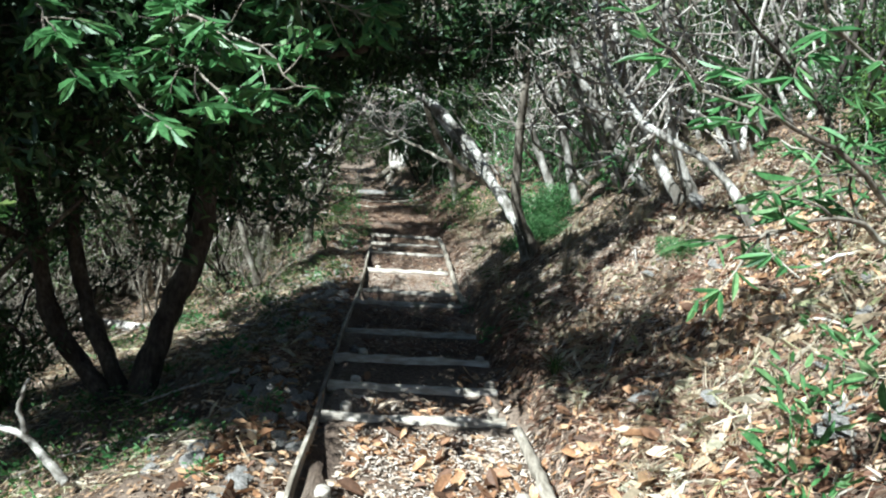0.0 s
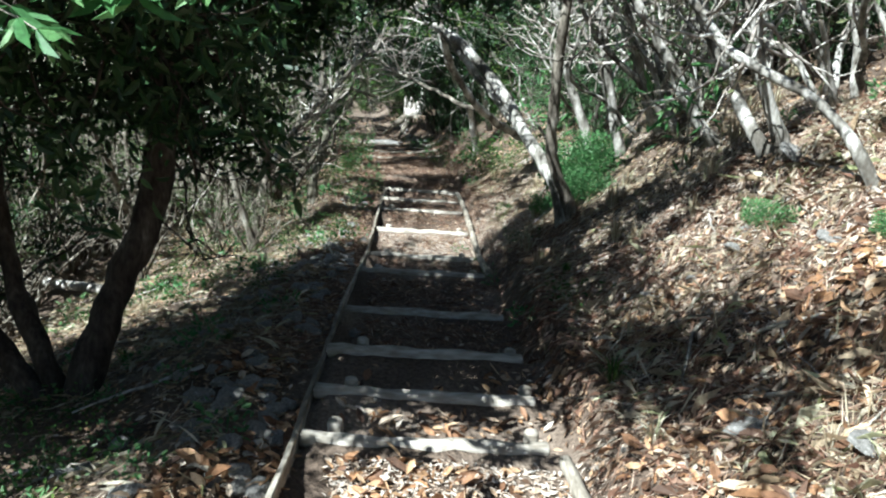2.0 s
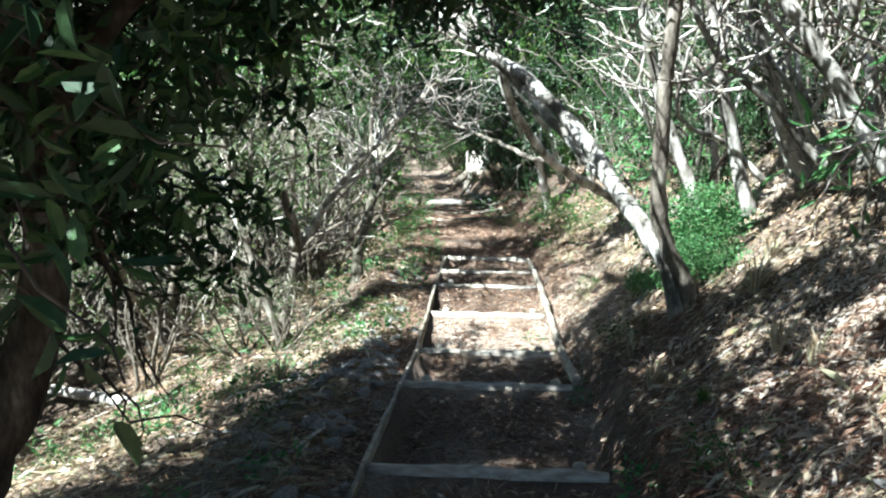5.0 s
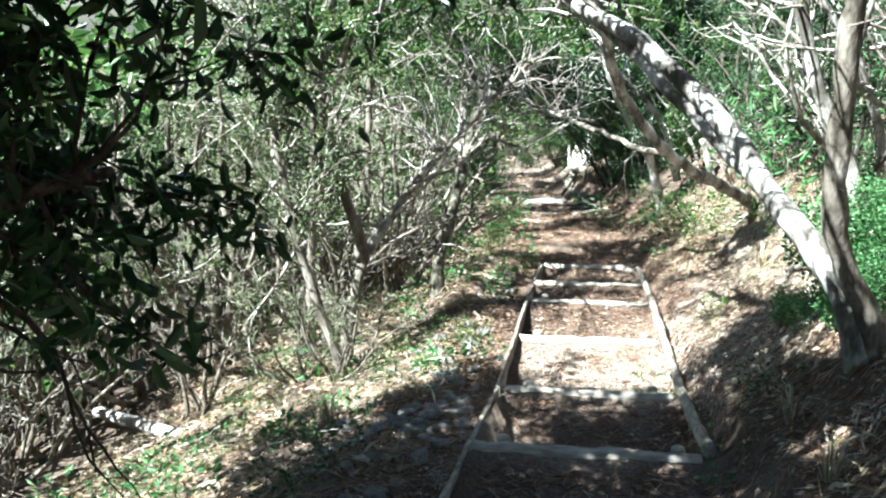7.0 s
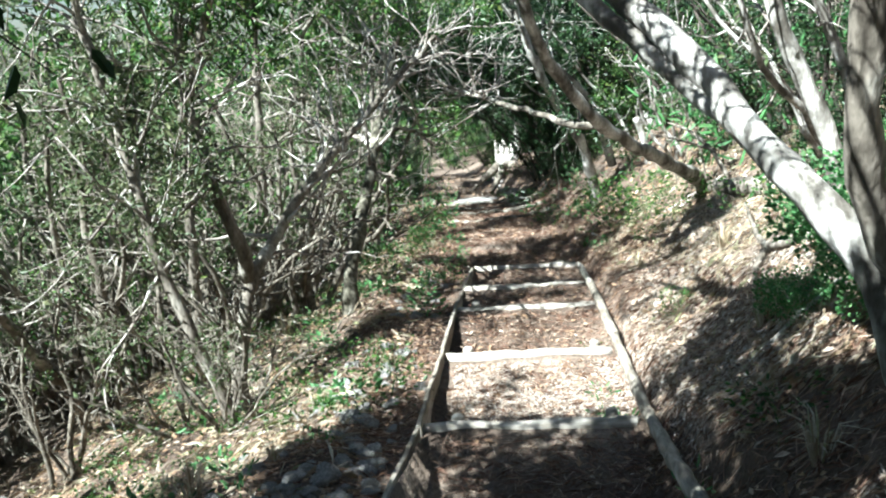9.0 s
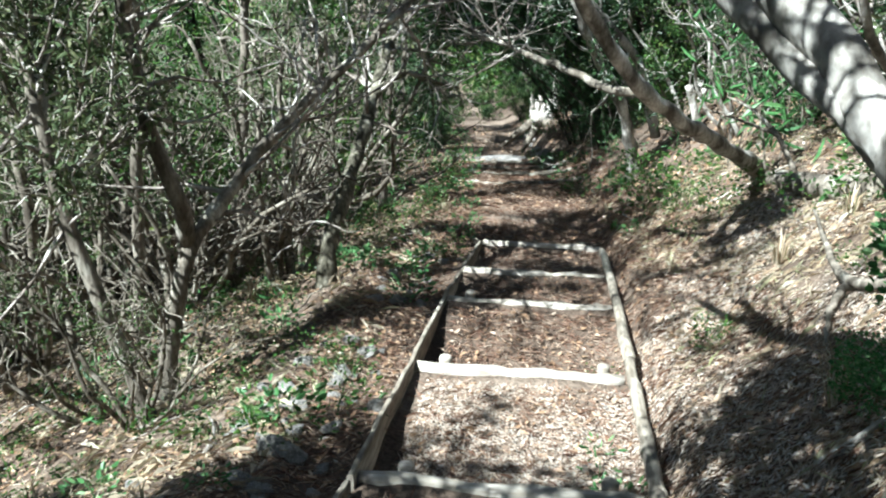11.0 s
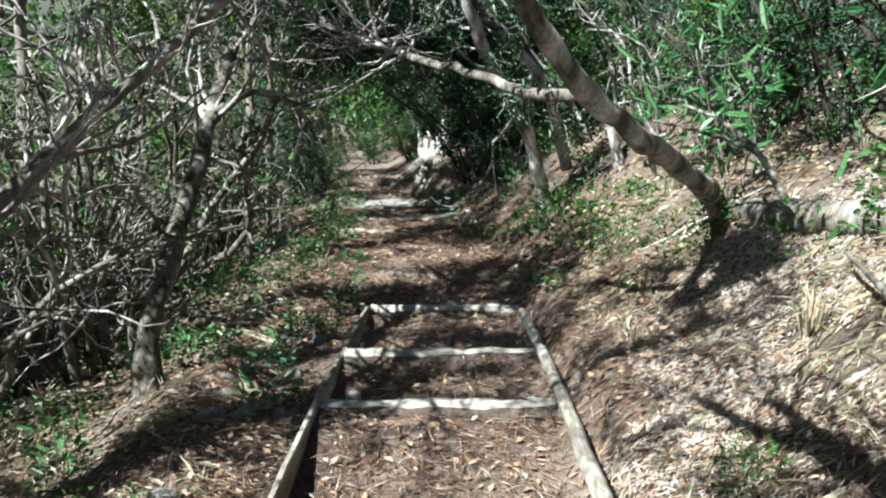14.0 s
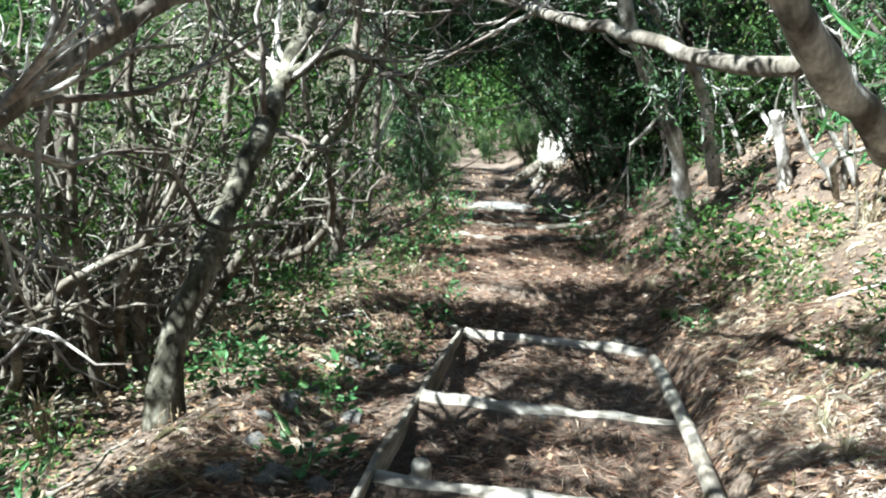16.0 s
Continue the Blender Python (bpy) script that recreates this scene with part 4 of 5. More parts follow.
# below the trail
for x, y in scatter(-5.4, -1.8, 10.2, 22, 0.95):
    near = x - float(trail_x(y)) > -2.9
    put(pick(grey + lush[:1], [0.32, 0.26, 0.30, 0.12]), x, y, rng.uniform(110, 250) if near else rng.uniform(-60, 60), rng.uniform(0.75, 1.0) if near else rng.uniform(1.1, 1.55))
for x, y in scatter(-5.8, -2.6, 6.4, 9.8, 1.0):
    if y < 8.3 and x > -4.7:
        continue
    put(pick(grey, [0.4, 0.34, 0.26]), x, y, rng.uniform(-60, 60), rng.uniform(0.8, 1.3))
for x, y in scatter(-5.9, -4.2, 4.6, 6.6, 1.15):
    put(pick(grey, [0.4, 0.4, 0.2]), x, y, rng.uniform(0, 360), rng.uniform(0.6, 0.9))
# mostly dark-leaved shrubs, their colour standing in for shade under the canopy
for x, y in scatter(-7.5, -3.2, 0.6, 3.4, 1.1):
    put(pick(grey + lush, [0.15, 0.15, 0.1, 0.1, 0.5]), x, y, rng.uniform(0, 360), rng.uniform(0.9, 1.3))
for x, y in scatter(-8, -5.6, 3, 34, 1.7):
    put(pick(grey + lush, [0.22, 0.2, 0.24, 0.24, 0.1]), x, y, rng.uniform(0, 360), rng.uniform(1.4, 2.1))
# extra dark shrubs added to darken the shaded ground behind the shade tree
for x, y, s in ((-3.5, 2.8, 0.8), (-4.3, 2.6, 1.0), (-4.9, 3.6, 0.9)):
    put(lush[1], x, y, rng.uniform(0, 360), s)
# up the bank
for x, y in scatter(2.4, 5.2, 3.4, 7.8, 0.85):
    put(pick(white + grey[:1], [0.45, 0.4, 0.15]), x, y, rng.uniform(-50, 50), rng.uniform(0.8, 1.2))
for x, y in scatter(3.3, 5.2, 2.6, 8.2, 1.0):
    put(lush[1], x, y, rng.uniform(0, 360), rng.uniform(0.7, 1.0))
for x, y in scatter(2.5, 5.6, 8.2, 12, 0.95):
    put(lush[1], x, y, rng.uniform(0, 360), rng.uniform(0.6, 0.9))
for x, y in scatter(5.2, 9.5, 1.5, 14, 1.4):
    put(pick(white + lush, [0.3, 0.3, 0.2, 0.2]), x, y, rng.uniform(0, 360), rng.uniform(0.9, 1.3))
for x, y in scatter(2.3, 7.5, 11.5, 20, 1.15):
    put(pick(white + lush, [0.15, 0.15, 0.3, 0.4]), x, y, rng.uniform(0, 360), rng.uniform(0.8, 1.25))
# round the lower trail, closing it in
for x, y in scatter(1.75, 4.2, 15.5, 30, 1.1):
    put(lush[1], x, y, rng.uniform(0, 360), rng.uniform(0.75, 1.1))
for x, y in scatter(-4.5, -1.6, 20, 40, 1.5):
    put(pick(lush + grey[:1], [0.4, 0.4, 0.2]), x, y, rng.uniform(0, 360), rng.uniform(0.8, 1.2))
for y, side, k in ((20.3, 1.15, 0.45), (21.6, 1.05, 0.5), (22.8, 1.1, 0.5), (20.9, -1.05, 0.45), (22.1, -1.05, 0.5), (23.6, -1.0, 0.5), (24.3, 1.0, 0.55), (26.0, 0.3, 0.55), (27.5, -0.4, 0.6), (28.6, 0.5, 0.7)):
    put(lush[0], float(trail_x(y)) + side, y, rng.uniform(0, 360), k)
# scrub in the distance and behind the start of the walk
def far_scrub(spots, label):
    """Lumpy mounds of leaves, too far off to tell apart."""
    b = Buf()
    for x, y, h in spots:
        n = int(320 * min(h, 3.2))
        g = on_land(x, y)
        lumps = rng.normal(size=(7, 3)) * [0.32, 0.32, 0.22] * h + [0, 0, 0.55 * h]
        c = lumps[rng.integers(0, 7, n)]
        d = rng.normal(size=(n, 3))
        d /= np.linalg.norm(d, axis=1)[:, None]
        p = c + d * h * 0.26 * rng.uniform(0.7, 1.1, n)[:, None]
        p[:, 2] = np.abs(p[:, 2])
        b.leaves(p + [x, y, g], d + rng.normal(size=(n, 3)) * 0.7, rng.uniform(0.12, 0.22, n) * (0.7 + 0.2 * h), 0.45)
    return tagged(new("far_scrub", b.mesh("far_scrub", LEAF, False)), label, "scrub", "", "stuff")


far_scrub([(x, y, rng.uniform(4.8, 7.3)) for x, y in scatter(-16, -8, 3, 40, 2.3)], "dense green scrub on the lower hillside")
far_scrub([(x, y, rng.uniform(6.5, 9.5)) for x, y in scatter(-45, -14, -4, 90, 5.0)], "far green scrub down the hillside")
far_scrub([(x, y, rng.uniform(2.5, 3.8)) for x, y in scatter(1.7, 9, 28, 48, 2.2) + scatter(-3, 3.5, 50, 60, 1.8)], "green scrub closing the lower trail")
far_scrub([(x, y, rng.uniform(2.0, 2.8)) for x, y in scatter(-7, 7.5, -13, -9.5, 1.7)], "green scrub above the start of the steps")
for y, side in [(y, -1.2) for y in (18.8, 20.2, 21.7, 23.2, 25.0, 27.0)] + [(y, 1.15) for y in (19.6, 21.2, 26.0, 27.6)]:
    put(pick(lush, [0.4, 0.6]), float(trail_x(y)) + side * rng.uniform(1.0, 1.25), y, rng.uniform(0, 360), rng.uniform(0.4, 0.6))
for k, (x, y, s) in enumerate(((-2.0, 6.9, 0.45), (-2.4, 7.3, 0.5), (-3.5, 7.4, 0.55))):
    put(grey[k % 3], x, y, rng.uniform(0, 360), s)
for x, y in scatter(-7, -3.2, -5, 1.0, 1.6) + scatter(3.4, 7.5, -5, 1.5, 1.6):
    put(pick(lush + white[:1], [0.4, 0.3, 0.3]), x, y, rng.uniform(0, 360), rng.uniform(0.6, 1.0))


# ---- weeds, grass ----
def weed(n, size, spread, mat, label, category, group, width=0.5, rise=0.12):
    lb = Buf()
    a = rng.uniform(0, 6.283, n)
    r = spread * np.sqrt(rng.uniform(0, 1, n))
    p = np.stack([np.cos(a) * r, np.sin(a) * r, rng.uniform(0.02, 1, n) * rise], 1)
    w = np.stack([np.cos(a), np.sin(a), rng.uniform(-0.2, 0.7, n)], 1) + rng.normal(size=(n, 3)) * 0.4
    lb.leaves(p, w, size * rng.uniform(0.5, 1.2, n), width, 0.15, full=True)
    e = thing("weed", (0, 0, 0), label, category, group)
    part("foliage", lb, mat, e, "", "stuff", False)
    st = Buf()
    for i in (0,):
        st.tube(bend([(0.01 * math.cos(a[i]), 0.01 * math.sin(a[i]), -0.03), p[i] * [0.5, 0.5, 0.7], p[i]], 5), np.linspace(0.004, 0.0018, 5), 4)
    part("stalk", st, mat, e)
    return e


def tuft(n, tall, mat, label, group):
    b = Buf()
    for _ in range(n):
        a = rng.uniform(0, 6.283)
        d = np.array([math.cos(a), math.sin(a), 0])
        h, o = tall * rng.uniform(0.5, 1.1), rng.uniform(0.1, 0.9)
        s = np.array([-d[1], d[0], 0]) * rng.uniform(0.0025, 0.005)
        p0, p1, p2 = d * 0.02 - [0, 0, 0.02], d * (0.02 + h * o * 0.35) + [0, 0, h * 0.65], d * (0.03 + h * o) + [0, 0, h * (1 - 0.45 * o)]
        b.add([p0 - s, p0 + s, p1 + s, p1 - s, p2], [(0, 1, 2), (0, 2, 3), (3, 2, 4)])
    e = thing("grass_tuft", (0, 0, 0), label, "grass", group)
    part("foliage", b, mat, e, "", "stuff", False)
    return e


weeds = [first(weed(60, 0.05, 0.15, LEAF_FRESH, "low fresh green broad-leaved weed", "weed", "weeds"), -0.95, 10.2),
         first(weed(110, 0.034, 0.2, LEAF, "low green small-leaved weed", "weed", "weeds", 0.45, 0.18), -1.1, 9.3),
         first(weed(34, 0.075, 0.11, LEAF_FRESH, "young green sapling with long leaves", "weed", "weeds", 0.3, 0.28), -1.6, 8.2)]
tufts = [first(tuft(38, 0.22, STRAW, "dry straw-coloured grass tuft", "dry grass"), 1.4, 7.9),
         first(tuft(40, 0.14, LEAF, "fresh green grass tuft in the litter", "green grass"), -1.2, 6.6)]
bushy = [first(weed(2800, 0.03, 0.42, LEAF_FRESH, "bright green broad-leaved bush on the bank", "bush", "bank bushes", 0.75, 0.36), 1.5, 5.65),
         first(weed(300, 0.06, 0.30, LEAF, "small-leaved dull green bush by the trail", "bush", "bank bushes", 0.5, 0.5), 1.0, 11.6)]
for x, y, k, s in ((1.35, 9.5, 1, 0.55), (1.2, 10.5, 1, 0.5), (1.6, 9.7, 1, 0.5), (1.25, 5.75, 0, 0.5), (1.5, 5.98, 0, 0.6), (1.72, 5.75, 0, 0.75), (1.35, 5.1, 0, 0.62), (1.6, 5.3, 0, 0.7), (0.95, 7.15, 1, 0.35), (1.45, 4.85, 0, 0.6), (1.35, 11.2, 1, 0.9), (1.0, 12.4, 1, 0.8), (1.5, 13.6, 1, 0.9), (1.9, 8.2, 1, 0.7), (1.8, 2.0, 0, 0.35), (2.1, 1.3, 0, 0.3), (-1.3, 12.4, 1, 0.6), (-1.5, 10.6, 1, 0.7), (-1.35, 14.0, 1, 0.8)):
    put(bushy[k], x, y, rng.uniform(0, 360), s)
for x, y, s in ((1.3, -0.95, 1.3), (1.5, -0.6, 1.4), (1.2, -1.25, 1.1), (1.65, -1.0, 1.5), (1.75, -0.45, 1.2)):
    put(weeds[2], x, y, rng.uniform(0, 360), s)
for x, y, k in ((0.52, 4.9, 0), (0.50, 6.35, 0), (0.42, 6.5, 2), (0.62, 4.45, 0), (0.66, 5.05, 2), (0.70, 2.9, 0), (-0.9, 1.0, 0), (0.46, 7.5, 1)):
    put(weeds[k], x, y, rng.uniform(0, 360), rng.uniform(0.6, 0.9))
for x, y in scatter(-3.0, -0.85, 6.3, 14.5, 0.42):
    if rng.random() < 0.85:
        put(pick(weeds + tufts[:1], [0.3, 0.45, 0.15, 0.1]), x, y, rng.uniform(0, 360), rng.uniform(0.7, 1.3))
for x, y in scatter(-3.2, -1.15, 4.4, 6.4, 0.4):
    put(pick(weeds + tufts[:1], [0.25, 0.45, 0.1, 0.2]), x, y, rng.uniform(0, 360), rng.uniform(0.6, 1.3))
for x, y in scatter(-3.2, -1.0, -1.5, 3.5, 0.5):
    if rng.random() < 0.5:
        put(pick(weeds + tufts[1:], [0.45, 0.3, 0.15, 0.1]), x, y, rng.uniform(0, 360), rng.uniform(0.5, 1.1))
for x, y in scatter(-3.6, -1.2, -1.2, 2.4, 0.42):
    put(pick(weeds, [0.4, 0.4, 0.2]), x, y, rng.uniform(0, 360), rng.uniform(0.5, 0.95))
for x, y in scatter(0.95, 3.4, 0.0, 16, 0.5):
    if rng.random() < 0.5:
        put(pick(tufts + weeds[:2], [0.6, 0.15, 0.1, 0.15]), x, y, rng.uniform(0, 360), rng.uniform(0.5, 1.2))
for x, y in scatter(-1.5, -0.85, 14.5, 22, 0.6) + scatter(0.8, 1.6, 13, 22, 0.7):
    put(pick(weeds, [0.2, 0.5, 0.3]), x, y, rng.uniform(0, 360), rng.uniform(0.8, 1.5))


# ---- stones ----
def stone_mesh(k):
    bm = bmesh.new()
    bmesh.ops.create_icosphere(bm, subdivisions=2, radius=1.0)
    for v in bm.verts:
        d = noise.noise(v.co * 1.1 + Vector((k * 7.1, 0, 0))) * 0.45 + noise.noise(v.co * 2.6 + Vector((0, k * 5.3, 0))) * 0.2
        v.co *= 1 + d
        v.co.z *= 0.62
    me = bpy.data.meshes.new("stone")
    bm.to_mesh(me)
    bm.free()
    me.materials.append(ROCK)
    return me


stones = [stone_mesh(k) for k in range(6)]
spots = [(rng.normal(-0.98, 0.2), rng.uniform(5.0, 7.8)) for _ in range(60)] + [(rng.normal(-1.0, 0.2), rng.uniform(-0.5, 2.0)) for _ in range(55)]
spots += [(rng.normal(-0.95, 0.12), rng.uniform(8.4, 10.3)) for _ in range(34)] + [(rng.uniform(0.8, 2.4), rng.uniform(0.4, 2.2)) for _ in range(14)]
more = [(rng.normal(-1.0, 0.2), rng.uniform(2.4, 6.2)) for _ in range(90)]
spots += [(float(trail_x(y)) - rng.uniform(0.6, 1.0), y) for y in rng.uniform(13.5, 18, 14)] + [(rng.uniform(-0.45, 0.5), rng.uniform(0, 11)) for _ in range(10)]
for k, (x, y) in enumerate(spots + more):
    if -0.62 < x < -0.52:
        x -= 0.14
    s = rng.uniform(0.02, 0.06) * (1.15 if k < 115 else 0.9 if k < 177 else 0.45 if k < len(spots) else 1.1)
    ob = new("stone", stones[k % 6])
    ob.matrix_basis = pose(x, y, on_land(x, y) + s * 0.2, rng.uniform(-25, 25), rng.uniform(-25, 25), rng.uniform(0, 360)) @ Matrix.Diagonal((s, s * rng.uniform(0.7, 1.2), s, 1))
    tagged(ob, "rough grey stone lying beside the trail", "stone", "rubble stones")


# ---- dead wood ----
def dead(name, lines, mat, label, category):
    o = np.array(lines[0][0][0], float)
    e = thing(name, o, label, category)
    for k, (pts, r0, r1) in enumerate(lines):
        b = Buf()
        n = 16
        b.tube(bend(np.array(pts) - o, n, 0.003), np.linspace(r0, r1, n) * (1 + 0.03 * rng.normal(size=n)), 10, 0.03)
        part("trunk" if k == 0 else "branch", b, mat, e)
    return e


def lying(pts, lift):
    """A line laid on the ground, its height above it given point by point."""
    return [(x, y, on_land(x, y) + h) for (x, y), h in zip(pts, lift)]


dead("fallen_log", [(lying(((1.76, 10.0), (1.82, 9.3), (1.88, 8.6), (1.95, 8.1)), (0.0, 0.04, 0.05, 0.02)), 0.075, 0.095),
                    ([(1.69, 8.95, 0.66), (1.59, 9.1, 0.88), (1.44, 9.3, 1.02), (1.31, 9.5, 1.06)], 0.022, 0.007), ([(1.61, 9.1, 0.86), (1.33, 9.2, 0.96), (1.14, 9.4, 0.99)], 0.014, 0.005)], BARK_MID, "grey fallen log with a bare branch on the bank", "fallen log")
dead("dead_branch", [(lying(((1.6, 8.1), (1.52, 7.6), (1.42, 7.1), (1.36, 6.6), (1.48, 6.2), (1.6, 6.0)), (0.16, 0.09, 0.06, 0.06, 0.04, -0.02)), 0.008, 0.03),
                     (lying(((1.38, 6.75), (1.28, 6.6), (1.2, 6.35)), (0.05, 0.07, 0.0)), 0.02, 0.007),
                     (lying(((1.45, 6.9), (1.6, 7.0), (1.66, 7.1)), (0.05, 0.16, 0.24)), 0.011, 0.004)], BARK_MID, "broken grey dead branch lying on the bank", "dead branch")
dead("fallen_log", [([(-4.8, 7.8, -1.3), (-3.86, 7.2, -1.09), (-2.96, 6.55, -0.9)], 0.055, 0.07)], DEADWOOD, "pale fallen log on the slope below the trail", "fallen log")
dead("fallen_log", [((( -1.7, 0.1, 0.95), (-1.95, 0.25, 1.12), (-2.35, 0.3, 1.18)), 0.024, 0.011), (((-1.95, 0.25, 1.12), (-2.0, 0.3, 1.25), (-1.98, 0.4, 1.35)), 0.016, 0.008)], BARK_PALE, "pale crooked dead branch in the weeds", "dead branch")


def ragged_stump(x, y, z):
    e = thing("broken_stump", (x, y, z), "pale splintered tree stump beside the lower trail", "stump")
    b = Buf()
    b.tube(bend([(0, 0, -0.3), (0, 0, 0.0), (-0.02, 0, 0.16), (-0.02, 0, 0.28)], 10), [0.36, 0.34, 0.32, 0.3, 0.28, 0.27, 0.26, 0.25, 0.22, 0.12], 14, 0.10)
    part("trunk", b, DEADWOOD, e)
    for dx, dy, h, r in ((-0.22, 0.0, 0.52, 0.07), (-0.12, -0.12, 0.44, 0.08), (0.0, -0.14, 0.38, 0.08), (0.1, -0.1, 0.46, 0.08), (0.19, -0.02, 0.97, 0.085), (0.22, 0.06, 0.5, 0.07), (-0.08, 0.12, 0.5, 0.08), (0.08, 0.12, 0.42, 0.08)):
        s = Buf()
        s.tube(bend([(dx, dy, 0.1), (dx * 1.02, dy, h * 0.6), (dx * 1.05 - 0.02, dy * 0.9, h * 0.93), (dx * 1.05 - 0.03, dy * 0.9, h)], 10), np.r_[np.linspace(r, r * 0.6, 8), r * 0.4, 0.01], 7, 0.12)
        part("splinter", s, DEADWOOD, e)
    for a in (-2.7, -2.0, -1.3, -0.6):
        s = Buf()
        s.tube(bend([(0.2 * math.cos(a), 0.2 * math.sin(a), 0.02), (0.5 * math.cos(a), 0.5 * math.sin(a), -0.16), (0.85 * math.cos(a), 0.85 * math.sin(a), -0.42)], 8), np.linspace(0.10, 0.03, 8), 7, 0.1)
        part("root", s, BARK_THICKET, e)
    return e


ragged_stump(-0.24, 19.1, on_land(-0.24, 19.1))


# ---- litter on the ground ----
def broad_litter(name, pos, way, side, upv, s, width, curl, mat, label):
    """Curled six-cornered leaves whose two halves stand up from the midrib."""
    n = len(pos)
    wl, wh = rng.uniform(0.3, 0.5, (n, 1)) * width * s, rng.uniform(0.35, 0.55, (n, 1)) * width * s
    la, lb = rng.uniform(-0.05, 0.28, (n, 1)) * s, rng.uniform(-0.05, 0.28, (n, 1)) * s
    lo, hi = pos + way * s * 0.22 + upv * s * curl * 0.15, pos + way * s * 0.68 + upv * s * curl * 0.5
    tip = pos + way * s + upv * s * curl
    q = np.stack([pos, lo + side * wl + upv * la, hi + side * wh + upv * la, tip, hi - side * wh + upv * lb, lo - side * wl + upv * lb], 1).reshape(-1, 3)
    b = Buf()
    base = np.arange(n)[:, None] * 6
    b.v, b.n = [q], len(q)
    b.f = np.concatenate([base + [0, 1, 2], base + [0, 2, 3], base + [0, 3, 4], base + [0, 4, 5]], 0).tolist()
    return tagged(new(name, b.mesh(name, mat, False)), label, "leaf litter", "", "stuff")


def litter(name, n, spread_fn, size, mat, label, width=0.4, lift=0.5, broad=False):
    p = spread_fn(n)
    u = p[:, 0] - trail_x(p[:, 1])
    bare = (u > -0.67) & (u < -0.5) & (p[:, 1] < 11.2) & (p[:, 1] > -0.4)
    for y, _ in STEPS:
        bare |= (np.abs(u) < 0.62) & (np.abs(p[:, 1] - y + 0.03) < 0.11)
    if name == "dry_leaves":
        bare |= (np.abs(u) < 0.55) & (rng.uniform(0, 1, len(p)) < 0.55)
    if broad:
        bare |= (np.abs(u) < 0.52) & (p[:, 1] > 1.0) & (rng.uniform(0, 1, len(p)) < 0.6)
    p = p[~bare]
    n = len(p)
    z = land(p[:, 0], p[:, 1])
    pos = np.column_stack([p, z + rng.uniform(0.004, 0.02, n)])
    a = rng.uniform(0, 6.283, n)
    way = np.column_stack([np.cos(a), np.sin(a), rng.normal(size=n) * 0.18 * lift])
    e = 0.05
    slope = np.column_stack([(land(p[:, 0] + e, p[:, 1]) - z) / e, (land(p[:, 0], p[:, 1] + e) - z) / e])
    way[:, 2] += np.clip((slope * way[:, :2]).sum(1), -1.2, 1.2)
    way /= np.linalg.norm(way, axis=1)[:, None]
    nrm = np.column_stack([-np.clip(slope, -1.2, 1.2), np.ones(n)]) + rng.normal(size=(n, 3)) * 0.35 * lift
    side = np.cross(nrm, way)
    side /= np.linalg.norm(side, axis=1)[:, None]
    s = (size * np.clip(np.exp(rng.normal(size=n) * 0.42 - 0.05), 0.35, 1.7))[:, None]
    curl = rng.uniform(-0.1, 0.35, n)[:, None] * lift
    upv = np.cross(way, side)
    upv *= np.sign(upv[:, 2:3])
    if broad:
        return broad_litter(name, pos, way, side, upv, s, width, curl, mat, label)
    mid = pos + way * s * 0.45
    tip = pos + way * s + upv * s * curl
    q = np.stack([pos, mid + side * s * width * 0.5 + upv * s * 0.12 * lift, tip, mid - side * s * width * 0.5 + upv * s * 0.12 * lift], 1).reshape(-1, 3)
    b = Buf()
    base = np.arange(n)[:, None] * 4
    b.v, b.n = [q], len(q)
    b.f = np.concatenate([base + [0, 1, 2], base + [0, 2, 3]], 0).tolist()
    return tagged(new(name, b.mesh(name, mat, False)), label, "leaf litter", "", "stuff")


def patch(x0, x1, y0, y1):
    def fn(n):
        y = y0 + (y1 - y0) * rng.uniform(0, 1, n)
        return np.column_stack([rng.uniform(x0, x1, n) + trail_x(y), y])
    return fn


def clumps(fn, seed, scale, floor):
    """Only the places of fn where a patchy pattern is strong."""
    def out(n):
        p = fn(n)
        return p[waves(p[:, 0], p[:, 1], seed, scale) + rng.normal(size=len(p)) * 0.35 > floor]
    return out


litter("large_dry_leaves", 15000, clumps(patch(-1.2, 2.8, -2.6, 1.9), 2.0, 1.7, -0.1), 0.058, DRY_ORANGE, "large curled orange and tan dry leaves on the upper steps", 0.38, 1.5, True)
litter("large_dry_leaves", 1500, clumps(patch(-1.2, 2.0, -2.4, 1.3), 2.0, 1.7, -0.25), 0.09, DRY_ORANGE, "broad curled tan dry leaves by the first step", 0.4, 1.2, True)
litter("fallen_needles", 26000, patch(0.6, 3.4, -2.6, 3.2), 0.07, NEEDLE, "fallen brown needles and twigs on the upper bank", 0.05, 1.6)
litter("dry_leaves", 80000, clumps(patch(-4.2, 3.8, -2, 12), 5.0, 1.2, -0.7), 0.036, DRY, "small brown and tan dry leaves over the ground", 0.45, 0.8)
litter("dry_leaves", 20000, clumps(patch(-2.2, 3.0, 11, 24), 3.0, 1.0, -0.6), 0.055, DRY, "small brown and tan dry leaves on the lower trail", 0.45, 0.8)
# pale litter is laid where the sun falls, its colour adding to the brightness
litter("pale_leaf_litter", 48000, clumps(patch(0.62, 2.6, 5.2, 7.9), 1.0, 1.1, -0.3), 0.03, PALE, "bleached pale broken leaves, thickened to brighten the sunlit bank", 0.22, 0.6)
litter("pale_leaf_litter", 30000, clumps(patch(0.85, 2.6, 7.6, 9.4), 1.0, 1.1, -0.3), 0.026, PALE, "bleached pale broken leaves brightening the sunlit lower bank", 0.22, 0.6)
